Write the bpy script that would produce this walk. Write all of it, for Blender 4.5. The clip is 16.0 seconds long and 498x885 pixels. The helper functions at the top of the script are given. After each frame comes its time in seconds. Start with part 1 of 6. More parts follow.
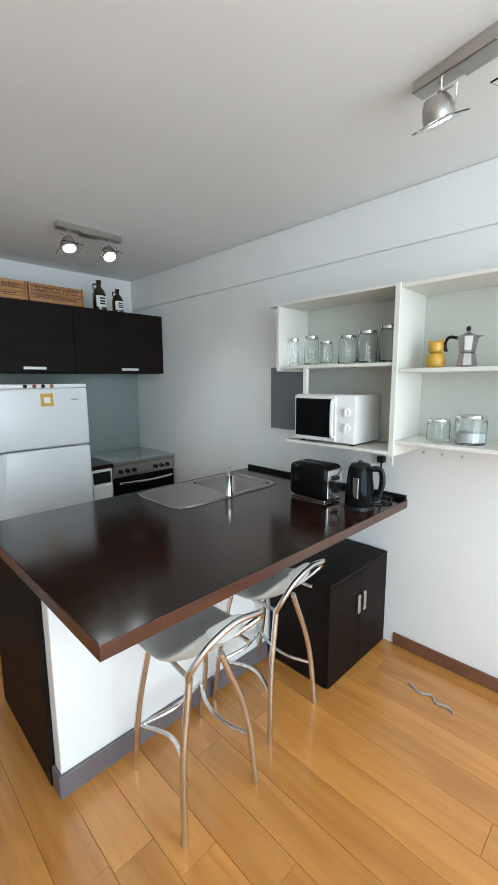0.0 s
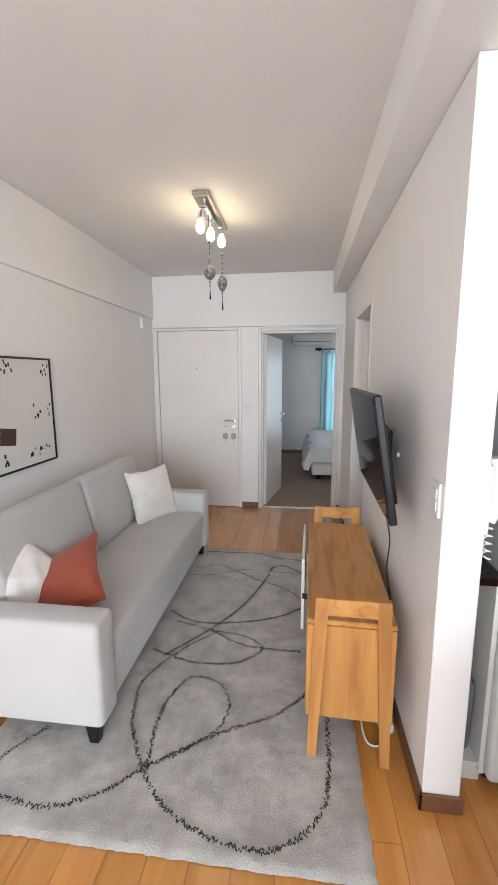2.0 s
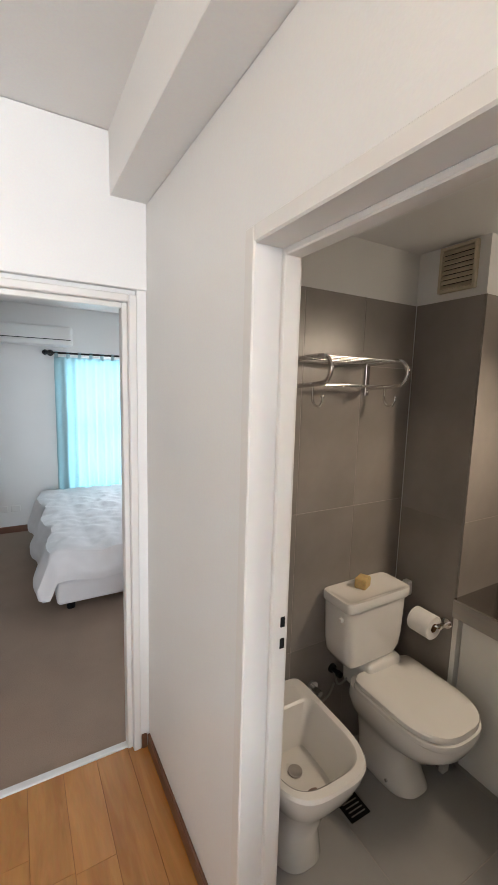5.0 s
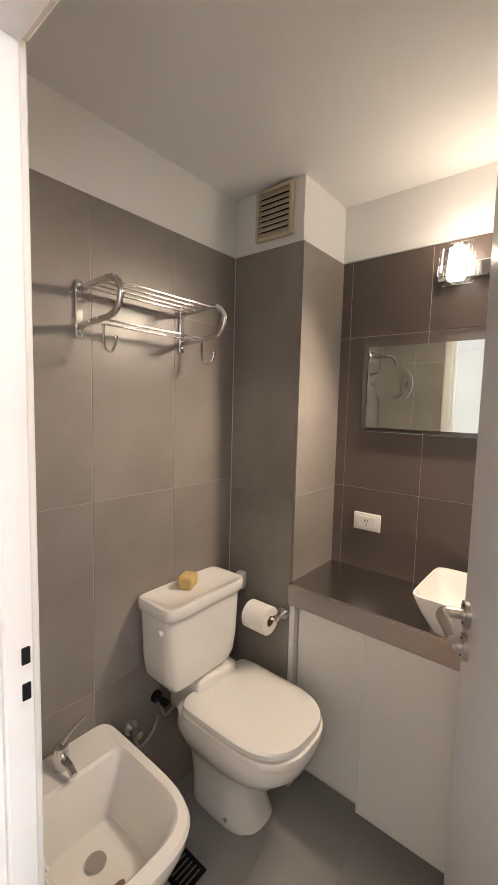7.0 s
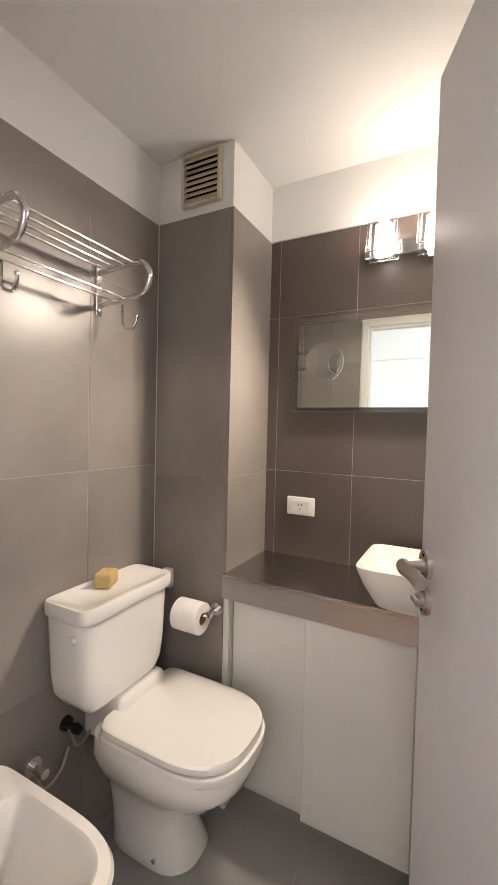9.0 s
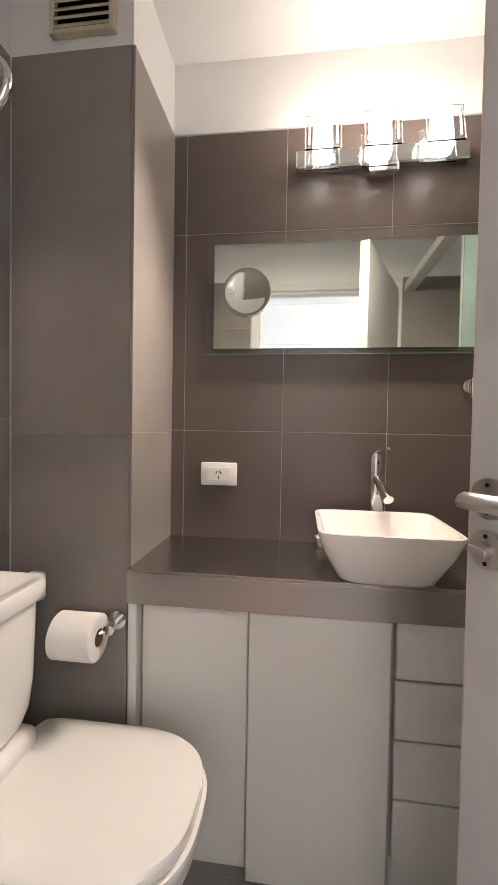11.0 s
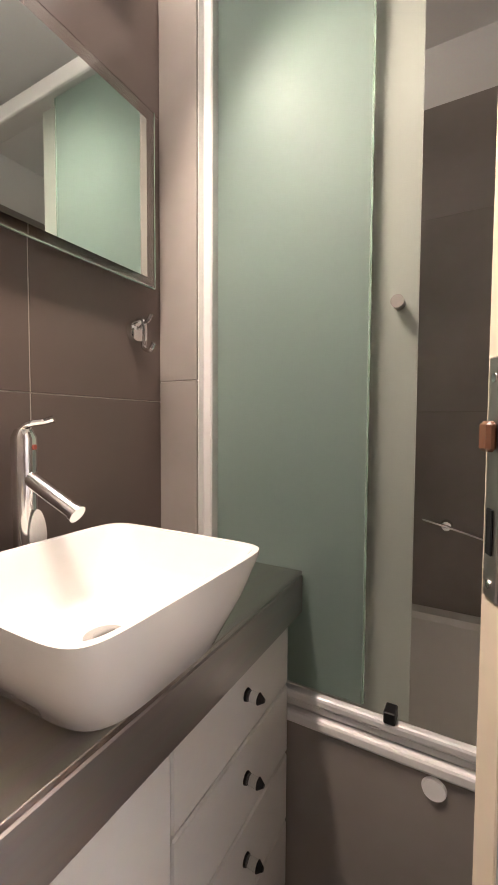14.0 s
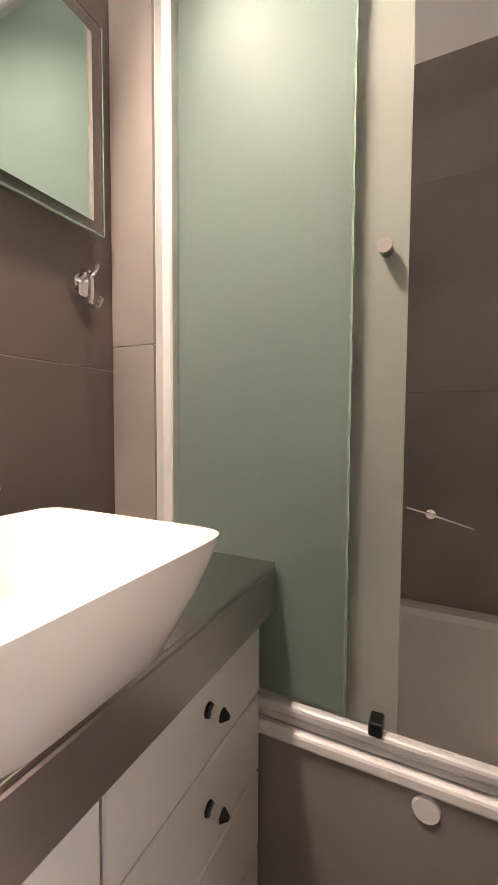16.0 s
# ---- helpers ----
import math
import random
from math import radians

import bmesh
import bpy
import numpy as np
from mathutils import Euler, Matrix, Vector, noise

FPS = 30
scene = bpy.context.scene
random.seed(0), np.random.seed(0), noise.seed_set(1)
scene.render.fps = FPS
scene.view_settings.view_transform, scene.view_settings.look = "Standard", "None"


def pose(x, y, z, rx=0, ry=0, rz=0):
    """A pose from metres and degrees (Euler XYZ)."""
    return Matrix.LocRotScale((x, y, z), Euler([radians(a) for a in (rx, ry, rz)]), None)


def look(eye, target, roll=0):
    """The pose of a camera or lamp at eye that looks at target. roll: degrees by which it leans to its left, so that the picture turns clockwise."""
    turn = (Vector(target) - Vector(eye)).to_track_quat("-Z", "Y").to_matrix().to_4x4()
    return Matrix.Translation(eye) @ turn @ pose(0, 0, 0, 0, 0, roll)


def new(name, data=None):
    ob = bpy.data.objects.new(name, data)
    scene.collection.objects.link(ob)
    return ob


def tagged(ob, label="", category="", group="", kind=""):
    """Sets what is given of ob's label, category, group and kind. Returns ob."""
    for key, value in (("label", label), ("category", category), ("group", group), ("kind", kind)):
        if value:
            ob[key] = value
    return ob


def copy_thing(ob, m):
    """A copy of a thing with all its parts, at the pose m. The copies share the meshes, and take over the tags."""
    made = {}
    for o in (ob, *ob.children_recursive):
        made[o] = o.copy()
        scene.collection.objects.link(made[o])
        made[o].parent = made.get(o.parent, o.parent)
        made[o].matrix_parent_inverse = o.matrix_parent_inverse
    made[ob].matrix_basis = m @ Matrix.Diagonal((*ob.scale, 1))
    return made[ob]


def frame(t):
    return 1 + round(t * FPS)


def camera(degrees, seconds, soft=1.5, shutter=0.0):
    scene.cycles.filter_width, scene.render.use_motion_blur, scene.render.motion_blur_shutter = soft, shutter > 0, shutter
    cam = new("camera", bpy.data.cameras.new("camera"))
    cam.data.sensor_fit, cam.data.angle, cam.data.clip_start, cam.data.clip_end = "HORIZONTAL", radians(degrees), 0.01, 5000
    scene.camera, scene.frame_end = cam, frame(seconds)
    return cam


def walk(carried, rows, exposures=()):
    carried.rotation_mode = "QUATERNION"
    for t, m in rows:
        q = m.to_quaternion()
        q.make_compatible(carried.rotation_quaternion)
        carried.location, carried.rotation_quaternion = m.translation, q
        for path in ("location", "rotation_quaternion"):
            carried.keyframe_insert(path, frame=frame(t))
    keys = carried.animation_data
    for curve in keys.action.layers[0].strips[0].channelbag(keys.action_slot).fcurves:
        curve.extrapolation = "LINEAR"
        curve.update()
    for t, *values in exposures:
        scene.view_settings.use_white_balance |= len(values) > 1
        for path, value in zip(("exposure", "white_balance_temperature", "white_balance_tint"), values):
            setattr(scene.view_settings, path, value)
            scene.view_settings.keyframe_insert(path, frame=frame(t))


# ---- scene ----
cam = camera(62.7, 16.0)
PATH = [
    (0, (0.014, -0.122, 1.466), (1.41, 1.279, 1.165), -0.3),
    (0.5, (0.045, 0.20, 1.49), (0.737, 2.048, 1.162), 0.1),
    (1, (0.094, 0.5, 1.477), (0.204, 2.471, 1.155), -0.2),
    (1.5, (0.035, 0.92, 1.494), (-0.139, 2.885, 1.168), -0.2),
    (2, (-0.05, 1.438, 1.533), (-0.300, 3.395, 1.206), -0.2),
    (2.5, (-0.147, 1.99, 1.614), (-0.351, 3.949, 1.272), 0.2),
    (3, (-0.205, 2.582, 1.645), (-0.27, 4.55, 1.297), 0.6),
    (3.5, (-0.262, 3.179, 1.679), (-0.156, 5.146, 1.333), 0.9),
    (4, (-0.292, 3.682, 1.69), (0.074, 5.622, 1.371), 1.2),
    (4.5, (-0.22, 4.088, 1.689), (0.494, 5.935, 1.404), 1.5),
    (5, (-0.078, 4.296, 1.678), (0.907, 6.016, 1.41), 1.5),
    (5.2, (0.014, 4.34, 1.661), (1.092, 6.003, 1.394), 1.6),
    (7.5, (0.265, 4.48, 1.458), (1.874, 5.657, 1.29), 1.3),
    (8, (0.295, 4.537, 1.456), (1.971, 5.615, 1.294), 1.3),
    (8.5, (0.316, 4.58, 1.382), (2.049, 5.571, 1.263), 1.3),
    (9, (0.308, 4.554, 1.32), (2.078, 5.484, 1.251), 1.4),
    (11.5, (0.613, 4.925, 1.148), (2.612, 4.962, 1.085), 0.9),
    (12, (0.656, 4.972, 1.209), (2.641, 4.736, 1.135), 0.8),
    (12.5, (0.825, 5.024, 1.232), (2.667, 4.256, 1.108), 1.1),
    (13, (1.057, 4.979, 1.21), (2.62, 3.737, 1.094), 0.8),
    (13.5, (1.146, 4.971, 1.158), (2.395, 3.413, 1.055), 0.5),
    (14, (1.191, 5.001, 1.111), (2.159, 3.253, 1.017), 0.3),
    (14.5, (1.216, 4.96, 1.091), (1.939, 3.098, 1.006), 0.3),
    (15, (1.227, 4.899, 1.083), (1.836, 2.996, 1.0), 0.3),
    (15.5, (1.233, 4.872, 1.071), (1.8, 2.956, 0.979), 0.3),
    (16, (1.221, 4.897, 1.065), (2.099, 3.103, 0.956), 0.3),
]
walk(cam, [(t, look(eye, target, roll)) for t, eye, target, roll in PATH],
     exposures=[(0, -1.62, 5800, 1), (0.5, -1.28, 5800, 3), (1.0, -0.95, 6200, 8), (2.0, -0.72, 6250, 12), (3.0, -0.4, 6200, 12), (4.0, -0.32, 6200, 11), (5.0, 0.08, 6250, 11), (7.3, 0.95, 6200, 13), (9.0, 1.18, 5900, 13), (11.3, 1.12, 5750, 15), (13.0, 1.2, 5850, 17), (14.0, 1.45, 5850, 18), (15.0, 1.55, 5950, 20), (15.5, 1.58, 6100, 22), (16, 1.58, 6100, 21)])

# ---- world, sun and daylight ----
world = bpy.data.worlds.new("sky")
scene.world = world
world.use_nodes = True
wn = world.node_tree.nodes
sky = wn.new("ShaderNodeTexSky")
sky.sky_type = "NISHITA"
sky.sun_disc = False
sky.sun_elevation, sky.sun_rotation = radians(58), radians(95)
wn["Background"].inputs["Strength"].default_value = 0.15
world.node_tree.links.new(sky.outputs[0], wn["Background"].inputs["Color"])


def lamp(name, kind, energy, color, m, **kw):
    data = bpy.data.lights.new(name, kind)
    data.energy, data.color = energy, color
    for key, value in kw.items():
        if key == "size":
            data.size = value
        elif key == "size_y":
            data.shape, data.size_y = "RECTANGLE", value
        elif key == "radius":
            data.shadow_soft_size = value
        elif key == "angle":
            data.angle = value
        elif key == "spot":
            data.spot_size, data.spot_blend = value, 0.6
    ob = new(name, data)
    ob.matrix_world = m
    return ob


lamp("sun", "SUN", 5.0, (1.0, 0.95, 0.88), look((10, 1, 16), (0, 1, 0)), angle=radians(0.5))
lamp("window_daylight", "AREA", 400, (0.90, 0.955, 1.0), look((0.1, -1.93, 1.35), (0.1, 3.0, 1.25)), size=3.2, size_y=2.0)
# Added fill in an unseen, uncurtained half of the window, to brighten the bedroom.
lamp("bedroom_daylight", "AREA", 42, (0.97, 0.98, 1.0), look((1.82, 9.44, 1.2), (1.1, 6.0, 1.0)), size=0.85, size_y=1.5)
lamp("bedroom_curtain_daylight", "AREA", 42, (0.95, 0.98, 1.0), look((0.88, 9.60, 1.17), (0.88, 6.0, 1.17)), size=0.95, size_y=1.6)
WARM = (1.0, 0.74, 0.45)
for k, y in enumerate((4.10, 4.26, 4.40)):
    lamp("living_bulb", "POINT", 2.0, WARM, pose(-0.66 + (-0.03, 0.0, 0.045)[k], y, 2.44), radius=0.03)
for k, (x, y) in enumerate(((1.17, 2.52), (1.42, 2.50))):
    lamp("kitchen_bulb", "SPOT", 16, (1.0, 0.95, 0.86), look((x, y, 2.20), (x + 0.05, y - 0.45, 1.2)), radius=0.02, spot=radians(110))
lamp("kitchen_bulb", "SPOT", 16, (1.0, 0.95, 0.86), look((1.30, 0.42, 2.18), (1.0, 0.5, 1.0)), radius=0.03, spot=radians(110))
for y in (4.812, 4.658, 4.505):
    lamp("vanity_bulb", "SPOT", 10.0, (1.0, 0.80, 0.59), look((1.655, y, 1.95), (1.0, y + 0.1, 1.0)), radius=0.035, spot=radians(144))
    # Extra lamp above each shade, added to brighten the ceiling; no bulb sits there.
    lamp("vanity_bulb", "POINT", 0.6, (1.0, 0.80, 0.59), pose(1.69, y, 2.02), radius=0.03)

# ---- materials ----


def nodes_of(name):
    m = bpy.data.materials.new(name)
    m.use_nodes = True
    return m, m.node_tree.nodes, m.node_tree.links, m.node_tree.nodes["Principled BSDF"]


def surface(name, color, rough=0.5, metal=0.0, vary=0.12, scale=3.0, fine=60.0, bump=0.15, coat=0.0, dirt=None, sheen=0.0, rand=0.0, spec=0.5, stretch=(1, 1, 1), grain=None):
    """A painted, cast, woven or stone surface: colour that varies at two scales, and a fine relief."""
    m, n, l, p = nodes_of(name)
    tc, mp = n.new("ShaderNodeTexCoord"), n.new("ShaderNodeMapping")
    mp.inputs["Scale"].default_value = stretch
    l.new(tc.outputs["Object"], mp.inputs["Vector"])
    big, small = n.new("ShaderNodeTexNoise"), n.new("ShaderNodeTexNoise")
    big.inputs["Scale"].default_value, small.inputs["Scale"].default_value = scale, fine
    big.inputs["Detail"].default_value, small.inputs["Detail"].default_value = 4, 3
    for t in (big, small):
        l.new(mp.outputs[0], t.inputs["Vector"])
    ramp = n.new("ShaderNodeValToRGB")
    dark = dirt or tuple(c * (1 - vary) for c in color)
    ramp.color_ramp.elements[0].position, ramp.color_ramp.elements[1].position = 0.32, 0.68
    ramp.color_ramp.elements[0].color, ramp.color_ramp.elements[1].color = (*dark, 1), (*color, 1)
    l.new(big.outputs["Fac"], ramp.inputs["Fac"])
    mix = n.new("ShaderNodeMix")
    mix.data_type, mix.blend_type = "RGBA", "MULTIPLY"
    mix.inputs["Factor"].default_value = min(1.0, vary * 1.5) if grain is None else grain
    l.new(ramp.outputs["Color"], mix.inputs["A"])
    l.new(small.outputs["Color"], mix.inputs["B"])
    last = mix.outputs["Result"]
    if rand:
        info, hsv, mr = n.new("ShaderNodeObjectInfo"), n.new("ShaderNodeHueSaturation"), n.new("ShaderNodeMapRange")
        mr.inputs["To Min"].default_value, mr.inputs["To Max"].default_value = 1 - rand, 1 + rand
        l.new(info.outputs["Random"], mr.inputs["Value"])
        l.new(mr.outputs[0], hsv.inputs["Value"])
        l.new(last, hsv.inputs["Color"])
        last = hsv.outputs["Color"]
    l.new(last, p.inputs["Base Color"])
    rr = n.new("ShaderNodeMapRange")
    rr.inputs["To Min"].default_value, rr.inputs["To Max"].default_value = max(0.02, rough * 0.85), min(1.0, rough * 1.15)
    l.new(big.outputs["Fac"], rr.inputs["Value"])
    l.new(rr.outputs[0], p.inputs["Roughness"])
    p.inputs["Metallic"].default_value = metal
    p.inputs["Coat Weight"].default_value = coat
    p.inputs["Coat Roughness"].default_value = 0.08
    p.inputs["Specular IOR Level"].default_value = spec
    p.inputs["Sheen Weight"].default_value = sheen
    if bump:
        b = n.new("ShaderNodeBump")
        b.inputs["Strength"].default_value, b.inputs["Distance"].default_value = bump, 0.004
        l.new(small.outputs["Fac"], b.inputs["Height"])
        l.new(b.outputs[0], p.inputs["Normal"])
    return m


def timber(name, light, dark, rough=0.35, grain=9.0, along=1, rand=0.25, coat=0.2, wave=2.2, bump=0.08, spec=0.5, pull=0.09, lo=0.3, hi=0.62):
    """Wood with long grain along one axis, figure in it, and a tone of its own for each piece."""
    m, n, l, p = nodes_of(name)
    tc, mp = n.new("ShaderNodeTexCoord"), n.new("ShaderNodeMapping")
    s = [grain] * 3
    s[along] = grain * pull
    mp.inputs["Scale"].default_value = s
    info = n.new("ShaderNodeObjectInfo")
    add = n.new("ShaderNodeVectorMath")
    add.operation = "ADD"
    mul = n.new("ShaderNodeMath")
    mul.operation = "MULTIPLY"
    mul.inputs[1].default_value = 37.0
    l.new(info.outputs["Random"], mul.inputs[0])
    l.new(tc.outputs["Object"], add.inputs[0])
    l.new(mul.outputs[0], add.inputs[1])
    l.new(add.outputs[0], mp.inputs["Vector"])
    big, fine = n.new("ShaderNodeTexNoise"), n.new("ShaderNodeTexNoise")
    big.inputs["Scale"].default_value, big.inputs["Detail"].default_value, big.inputs["Distortion"].default_value = wave, 6, 1.2
    fine.inputs["Scale"].default_value, fine.inputs["Detail"].default_value = 14, 3
    for t in (big, fine):
        l.new(mp.outputs[0], t.inputs["Vector"])
    ramp = n.new("ShaderNodeValToRGB")
    e = ramp.color_ramp.elements
    e[0].position, e[1].position = lo, hi
    e[0].color, e[1].color = (*dark, 1), (*light, 1)
    l.new(big.outputs["Fac"], ramp.inputs["Fac"])
    mix = n.new("ShaderNodeMix")
    mix.data_type, mix.blend_type = "RGBA", "MULTIPLY"
    mix.inputs["Factor"].default_value = 0.22
    l.new(ramp.outputs["Color"], mix.inputs["A"])
    l.new(fine.outputs["Color"], mix.inputs["B"])
    hsv, mr = n.new("ShaderNodeHueSaturation"), n.new("ShaderNodeMapRange")
    mr.inputs["To Min"].default_value, mr.inputs["To Max"].default_value = 1 - rand, 1 + rand
    l.new(info.outputs["Random"], mr.inputs["Value"])
    l.new(mr.outputs[0], hsv.inputs["Value"])
    l.new(mix.outputs["Result"], hsv.inputs["Color"])
    l.new(hsv.outputs["Color"], p.inputs["Base Color"])
    rr = n.new("ShaderNodeMapRange")
    rr.inputs["To Min"].default_value, rr.inputs["To Max"].default_value = rough * 0.8, rough * 1.3
    l.new(fine.outputs["Fac"], rr.inputs["Value"])
    l.new(rr.outputs[0], p.inputs["Roughness"])
    p.inputs["Specular IOR Level"].default_value = spec
    p.inputs["Coat Weight"].default_value, p.inputs["Coat Roughness"].default_value = coat, 0.15
    b = n.new("ShaderNodeBump")
    b.inputs["Strength"].default_value, b.inputs["Distance"].default_value = bump, 0.002
    l.new(fine.outputs["Fac"], b.inputs["Height"])
    l.new(b.outputs[0], p.inputs["Normal"])
    return m


def glassy(name, color, rough, ior=1.45, clear=1.0, solid=(0.8, 0.8, 0.8)):
    m, n, l, p = nodes_of(name)
    p.inputs["Base Color"].default_value = (*color, 1)
    p.inputs["Roughness"].default_value, p.inputs["IOR"].default_value = rough, ior
    p.inputs["Transmission Weight"].default_value = clear
    return m


def glow(name, color, strength):
    m, n, l, p = nodes_of(name)
    p.inputs["Base Color"].default_value = (*color, 1)
    p.inputs["Emission Color"].default_value, p.inputs["Emission Strength"].default_value = (*color, 1), strength
    return m


PAINT = surface("white wall paint", (0.83, 0.825, 0.81), 0.5, vary=0.05, scale=1.5, fine=140, bump=0.12)
CEILING = surface("ceiling paint", (0.84, 0.835, 0.82), 0.8, vary=0.05, scale=1.2, fine=120, bump=0.1)
ENAMEL = surface("white enamel joinery", (0.78, 0.76, 0.73), 0.32, vary=0.05, scale=2.0, fine=40, bump=0.05)
BATH_DOOR = surface("grey white door enamel", (0.62, 0.60, 0.60), 0.3, vary=0.05, scale=2.0, fine=40, bump=0.04)
CREAM_EDGE = surface("cream door edge", (0.72, 0.62, 0.48), 0.45, vary=0.08, scale=3.0, fine=40, bump=0.06)
FLOORWOOD = timber("honey floor boards", (0.60, 0.272, 0.066), (0.47, 0.192, 0.040), rough=0.22, grain=6.0, along=1, rand=0.10, coat=0.5)
GAP = surface("floor joint", (0.30, 0.12, 0.03), 0.8, vary=0.3)
SKIRT = surface("brown skirting board", (0.20, 0.085, 0.045), 0.4, vary=0.2, scale=5, fine=50, bump=0.08)
GREYSKIRT = surface("grey skirting board", (0.16, 0.14, 0.15), 0.45, vary=0.15, scale=5, fine=50, bump=0.08)
OAK = timber("golden paradise wood", (0.64, 0.32, 0.085), (0.46, 0.19, 0.045), rough=0.36, grain=11.0, along=1, rand=0.08, coat=0.25, wave=1.6, pull=0.13, lo=0.34, hi=0.56)
OAKUP = timber("golden wood upright", (0.60, 0.30, 0.085), (0.40, 0.165, 0.042), rough=0.42, grain=6.0, along=2, rand=0.12, coat=0.15, wave=2.0)
WENGE = timber("dark wenge laminate", (0.014, 0.009, 0.0075), (0.007, 0.0045, 0.004), rough=0.5, grain=8.0, along=0, rand=0.1, coat=0.0, spec=0.1)
WORKTOP = timber("dark wenge worktop", (0.030, 0.012, 0.007), (0.012, 0.005, 0.003), rough=0.14, grain=6.0, along=0, rand=0.05, coat=0.15, spec=0.4)
EDGE = timber("reddish worktop edge", (0.085, 0.027, 0.012), (0.045, 0.014, 0.007), rough=0.3, grain=6.0, along=0, rand=0.05, coat=0.4)
CRATE = timber("slatted crate wood", (0.42, 0.21, 0.08), (0.28, 0.12, 0.04), rough=0.6, grain=8.0, along=0, rand=0.15, coat=0.0)
STOOLMETAL = surface("satin stool steel", (0.76, 0.75, 0.74), 0.26, metal=1.0, vary=0.05, scale=6, fine=60, bump=0.0)
CHROME = surface("chrome", (0.78, 0.77, 0.76), 0.10, metal=1.0, vary=0.05, scale=4, fine=30, bump=0.0)
SATIN = surface("satin nickel", (0.55, 0.52, 0.49), 0.30, metal=1.0, vary=0.08, scale=6, fine=80, bump=0.03)
STEEL = surface("brushed stainless steel", (0.50, 0.48, 0.46), 0.36, metal=1.0, vary=0.12, scale=2.0, fine=90, bump=0.05, stretch=(1, 0.1, 1))
STEELTOP = surface("brushed stainless sheet", (0.58, 0.55, 0.52), 0.27, metal=1.0, vary=0.15, scale=1.6, fine=90, bump=0.04, stretch=(1, 0.08, 1))
ALU = surface("white aluminium", (0.72, 0.72, 0.71), 0.35, metal=0.3, vary=0.05, scale=4, fine=40, bump=0.03)
BLACK = surface("black plastic", (0.012, 0.012, 0.013), 0.35, spec=0.25, vary=0.2, scale=5, fine=80, bump=0.05)
GLOSSBLACK = surface("glossy black", (0.006, 0.006, 0.007), 0.07, spec=0.1, vary=0.1, scale=4, fine=60, bump=0.0)
WHITEPL = surface("white plastic", (0.80, 0.79, 0.77), 0.35, vary=0.04, scale=5, fine=80, bump=0.03)
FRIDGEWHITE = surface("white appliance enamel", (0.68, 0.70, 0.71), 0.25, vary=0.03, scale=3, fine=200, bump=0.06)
CERAMIC = surface("white glazed ceramic", (0.82, 0.80, 0.76), 0.10, vary=0.03, scale=3, fine=30, bump=0.0, coat=0.4)
FABRIC = surface("light grey sofa linen", (0.55, 0.545, 0.54), 0.9, vary=0.08, scale=3, fine=420, bump=0.5, sheen=0.25)
RUST = surface("rust linen", (0.34, 0.065, 0.028), 0.9, vary=0.15, scale=6, fine=350, bump=0.4, sheen=0.2)
FUR = surface("white fluffy fleece", (0.80, 0.78, 0.74), 0.95, vary=0.08, scale=12, fine=150, bump=0.6, sheen=0.5)
RUGM = surface("pale grey shag", (0.60, 0.58, 0.54), 0.95, vary=0.34, scale=7, fine=170, bump=0.7, sheen=0.4)
RUGLINE = surface("charcoal shag line", (0.045, 0.045, 0.05), 0.95, vary=0.4, scale=40, fine=200, bump=1.0)
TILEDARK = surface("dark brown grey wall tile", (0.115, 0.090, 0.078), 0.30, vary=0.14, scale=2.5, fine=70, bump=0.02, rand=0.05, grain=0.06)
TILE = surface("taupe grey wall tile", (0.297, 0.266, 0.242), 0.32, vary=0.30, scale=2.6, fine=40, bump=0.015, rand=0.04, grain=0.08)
FLOORTILE = surface("grey floor tile", (0.35, 0.34, 0.325), 0.30, vary=0.14, scale=2.5, fine=70, bump=0.02, rand=0.04, grain=0.06)
GROUTDARK = surface("taupe grout", (0.25, 0.22, 0.195), 0.9, vary=0.1, scale=10, fine=100, bump=0.2)
GROUT = surface("pale grout", (0.46, 0.415, 0.37), 0.9, vary=0.1, scale=10, fine=100, bump=0.2)
CABWHITE = surface("off white cabinet lacquer", (0.74, 0.73, 0.69), 0.35, vary=0.04, scale=3, fine=60, bump=0.03)
SHELFPAINT = surface("ivory shelf paint", (0.74, 0.72, 0.66), 0.45, vary=0.05, scale=4, fine=60, bump=0.05)
SHELFBACK = surface("pale sage shelf back", (0.55, 0.56, 0.50), 0.6, vary=0.06, scale=3, fine=80, bump=0.05)
SLATE = surface("grey laminate", (0.16, 0.17, 0.185), 0.4, vary=0.06, scale=4, fine=80, bump=0.03)
SPLASH = surface("grey green splashback glass", (0.24, 0.28, 0.27), 0.2, vary=0.05, scale=2, fine=60, bump=0.0, coat=0.5)
CARPET = surface("taupe bedroom carpet", (0.37, 0.265, 0.20), 0.95, vary=0.12, scale=4, fine=260, bump=0.8)
DUVET = surface("white quilted duvet", (0.74, 0.72, 0.73), 0.85, vary=0.05, scale=8, fine=200, bump=0.2, sheen=0.2)
SPONGE = surface("yellow soap", (0.72, 0.52, 0.22), 0.7, vary=0.2, scale=30, fine=120, bump=0.4)
YELLOW = surface("yellow glazed china", (0.72, 0.42, 0.05), 0.3, vary=0.2, scale=20, fine=60, bump=0.05)
PAPER = surface("white paper", (0.80, 0.78, 0.75), 0.95, vary=0.05, scale=20, fine=200, bump=0.2)
CREAMVENT = surface("yellowed vent plastic", (0.66, 0.58, 0.43), 0.5, vary=0.12, scale=10, fine=80, bump=0.05)
AMBER = surface("dark brown bottle glass", (0.030, 0.012, 0.006), 0.08, vary=0.1, scale=4, fine=50, bump=0.0, coat=0.5)
BROWNINK = surface("brown print", (0.10, 0.045, 0.035), 0.8, vary=0.25, scale=30, fine=150, bump=0.1)
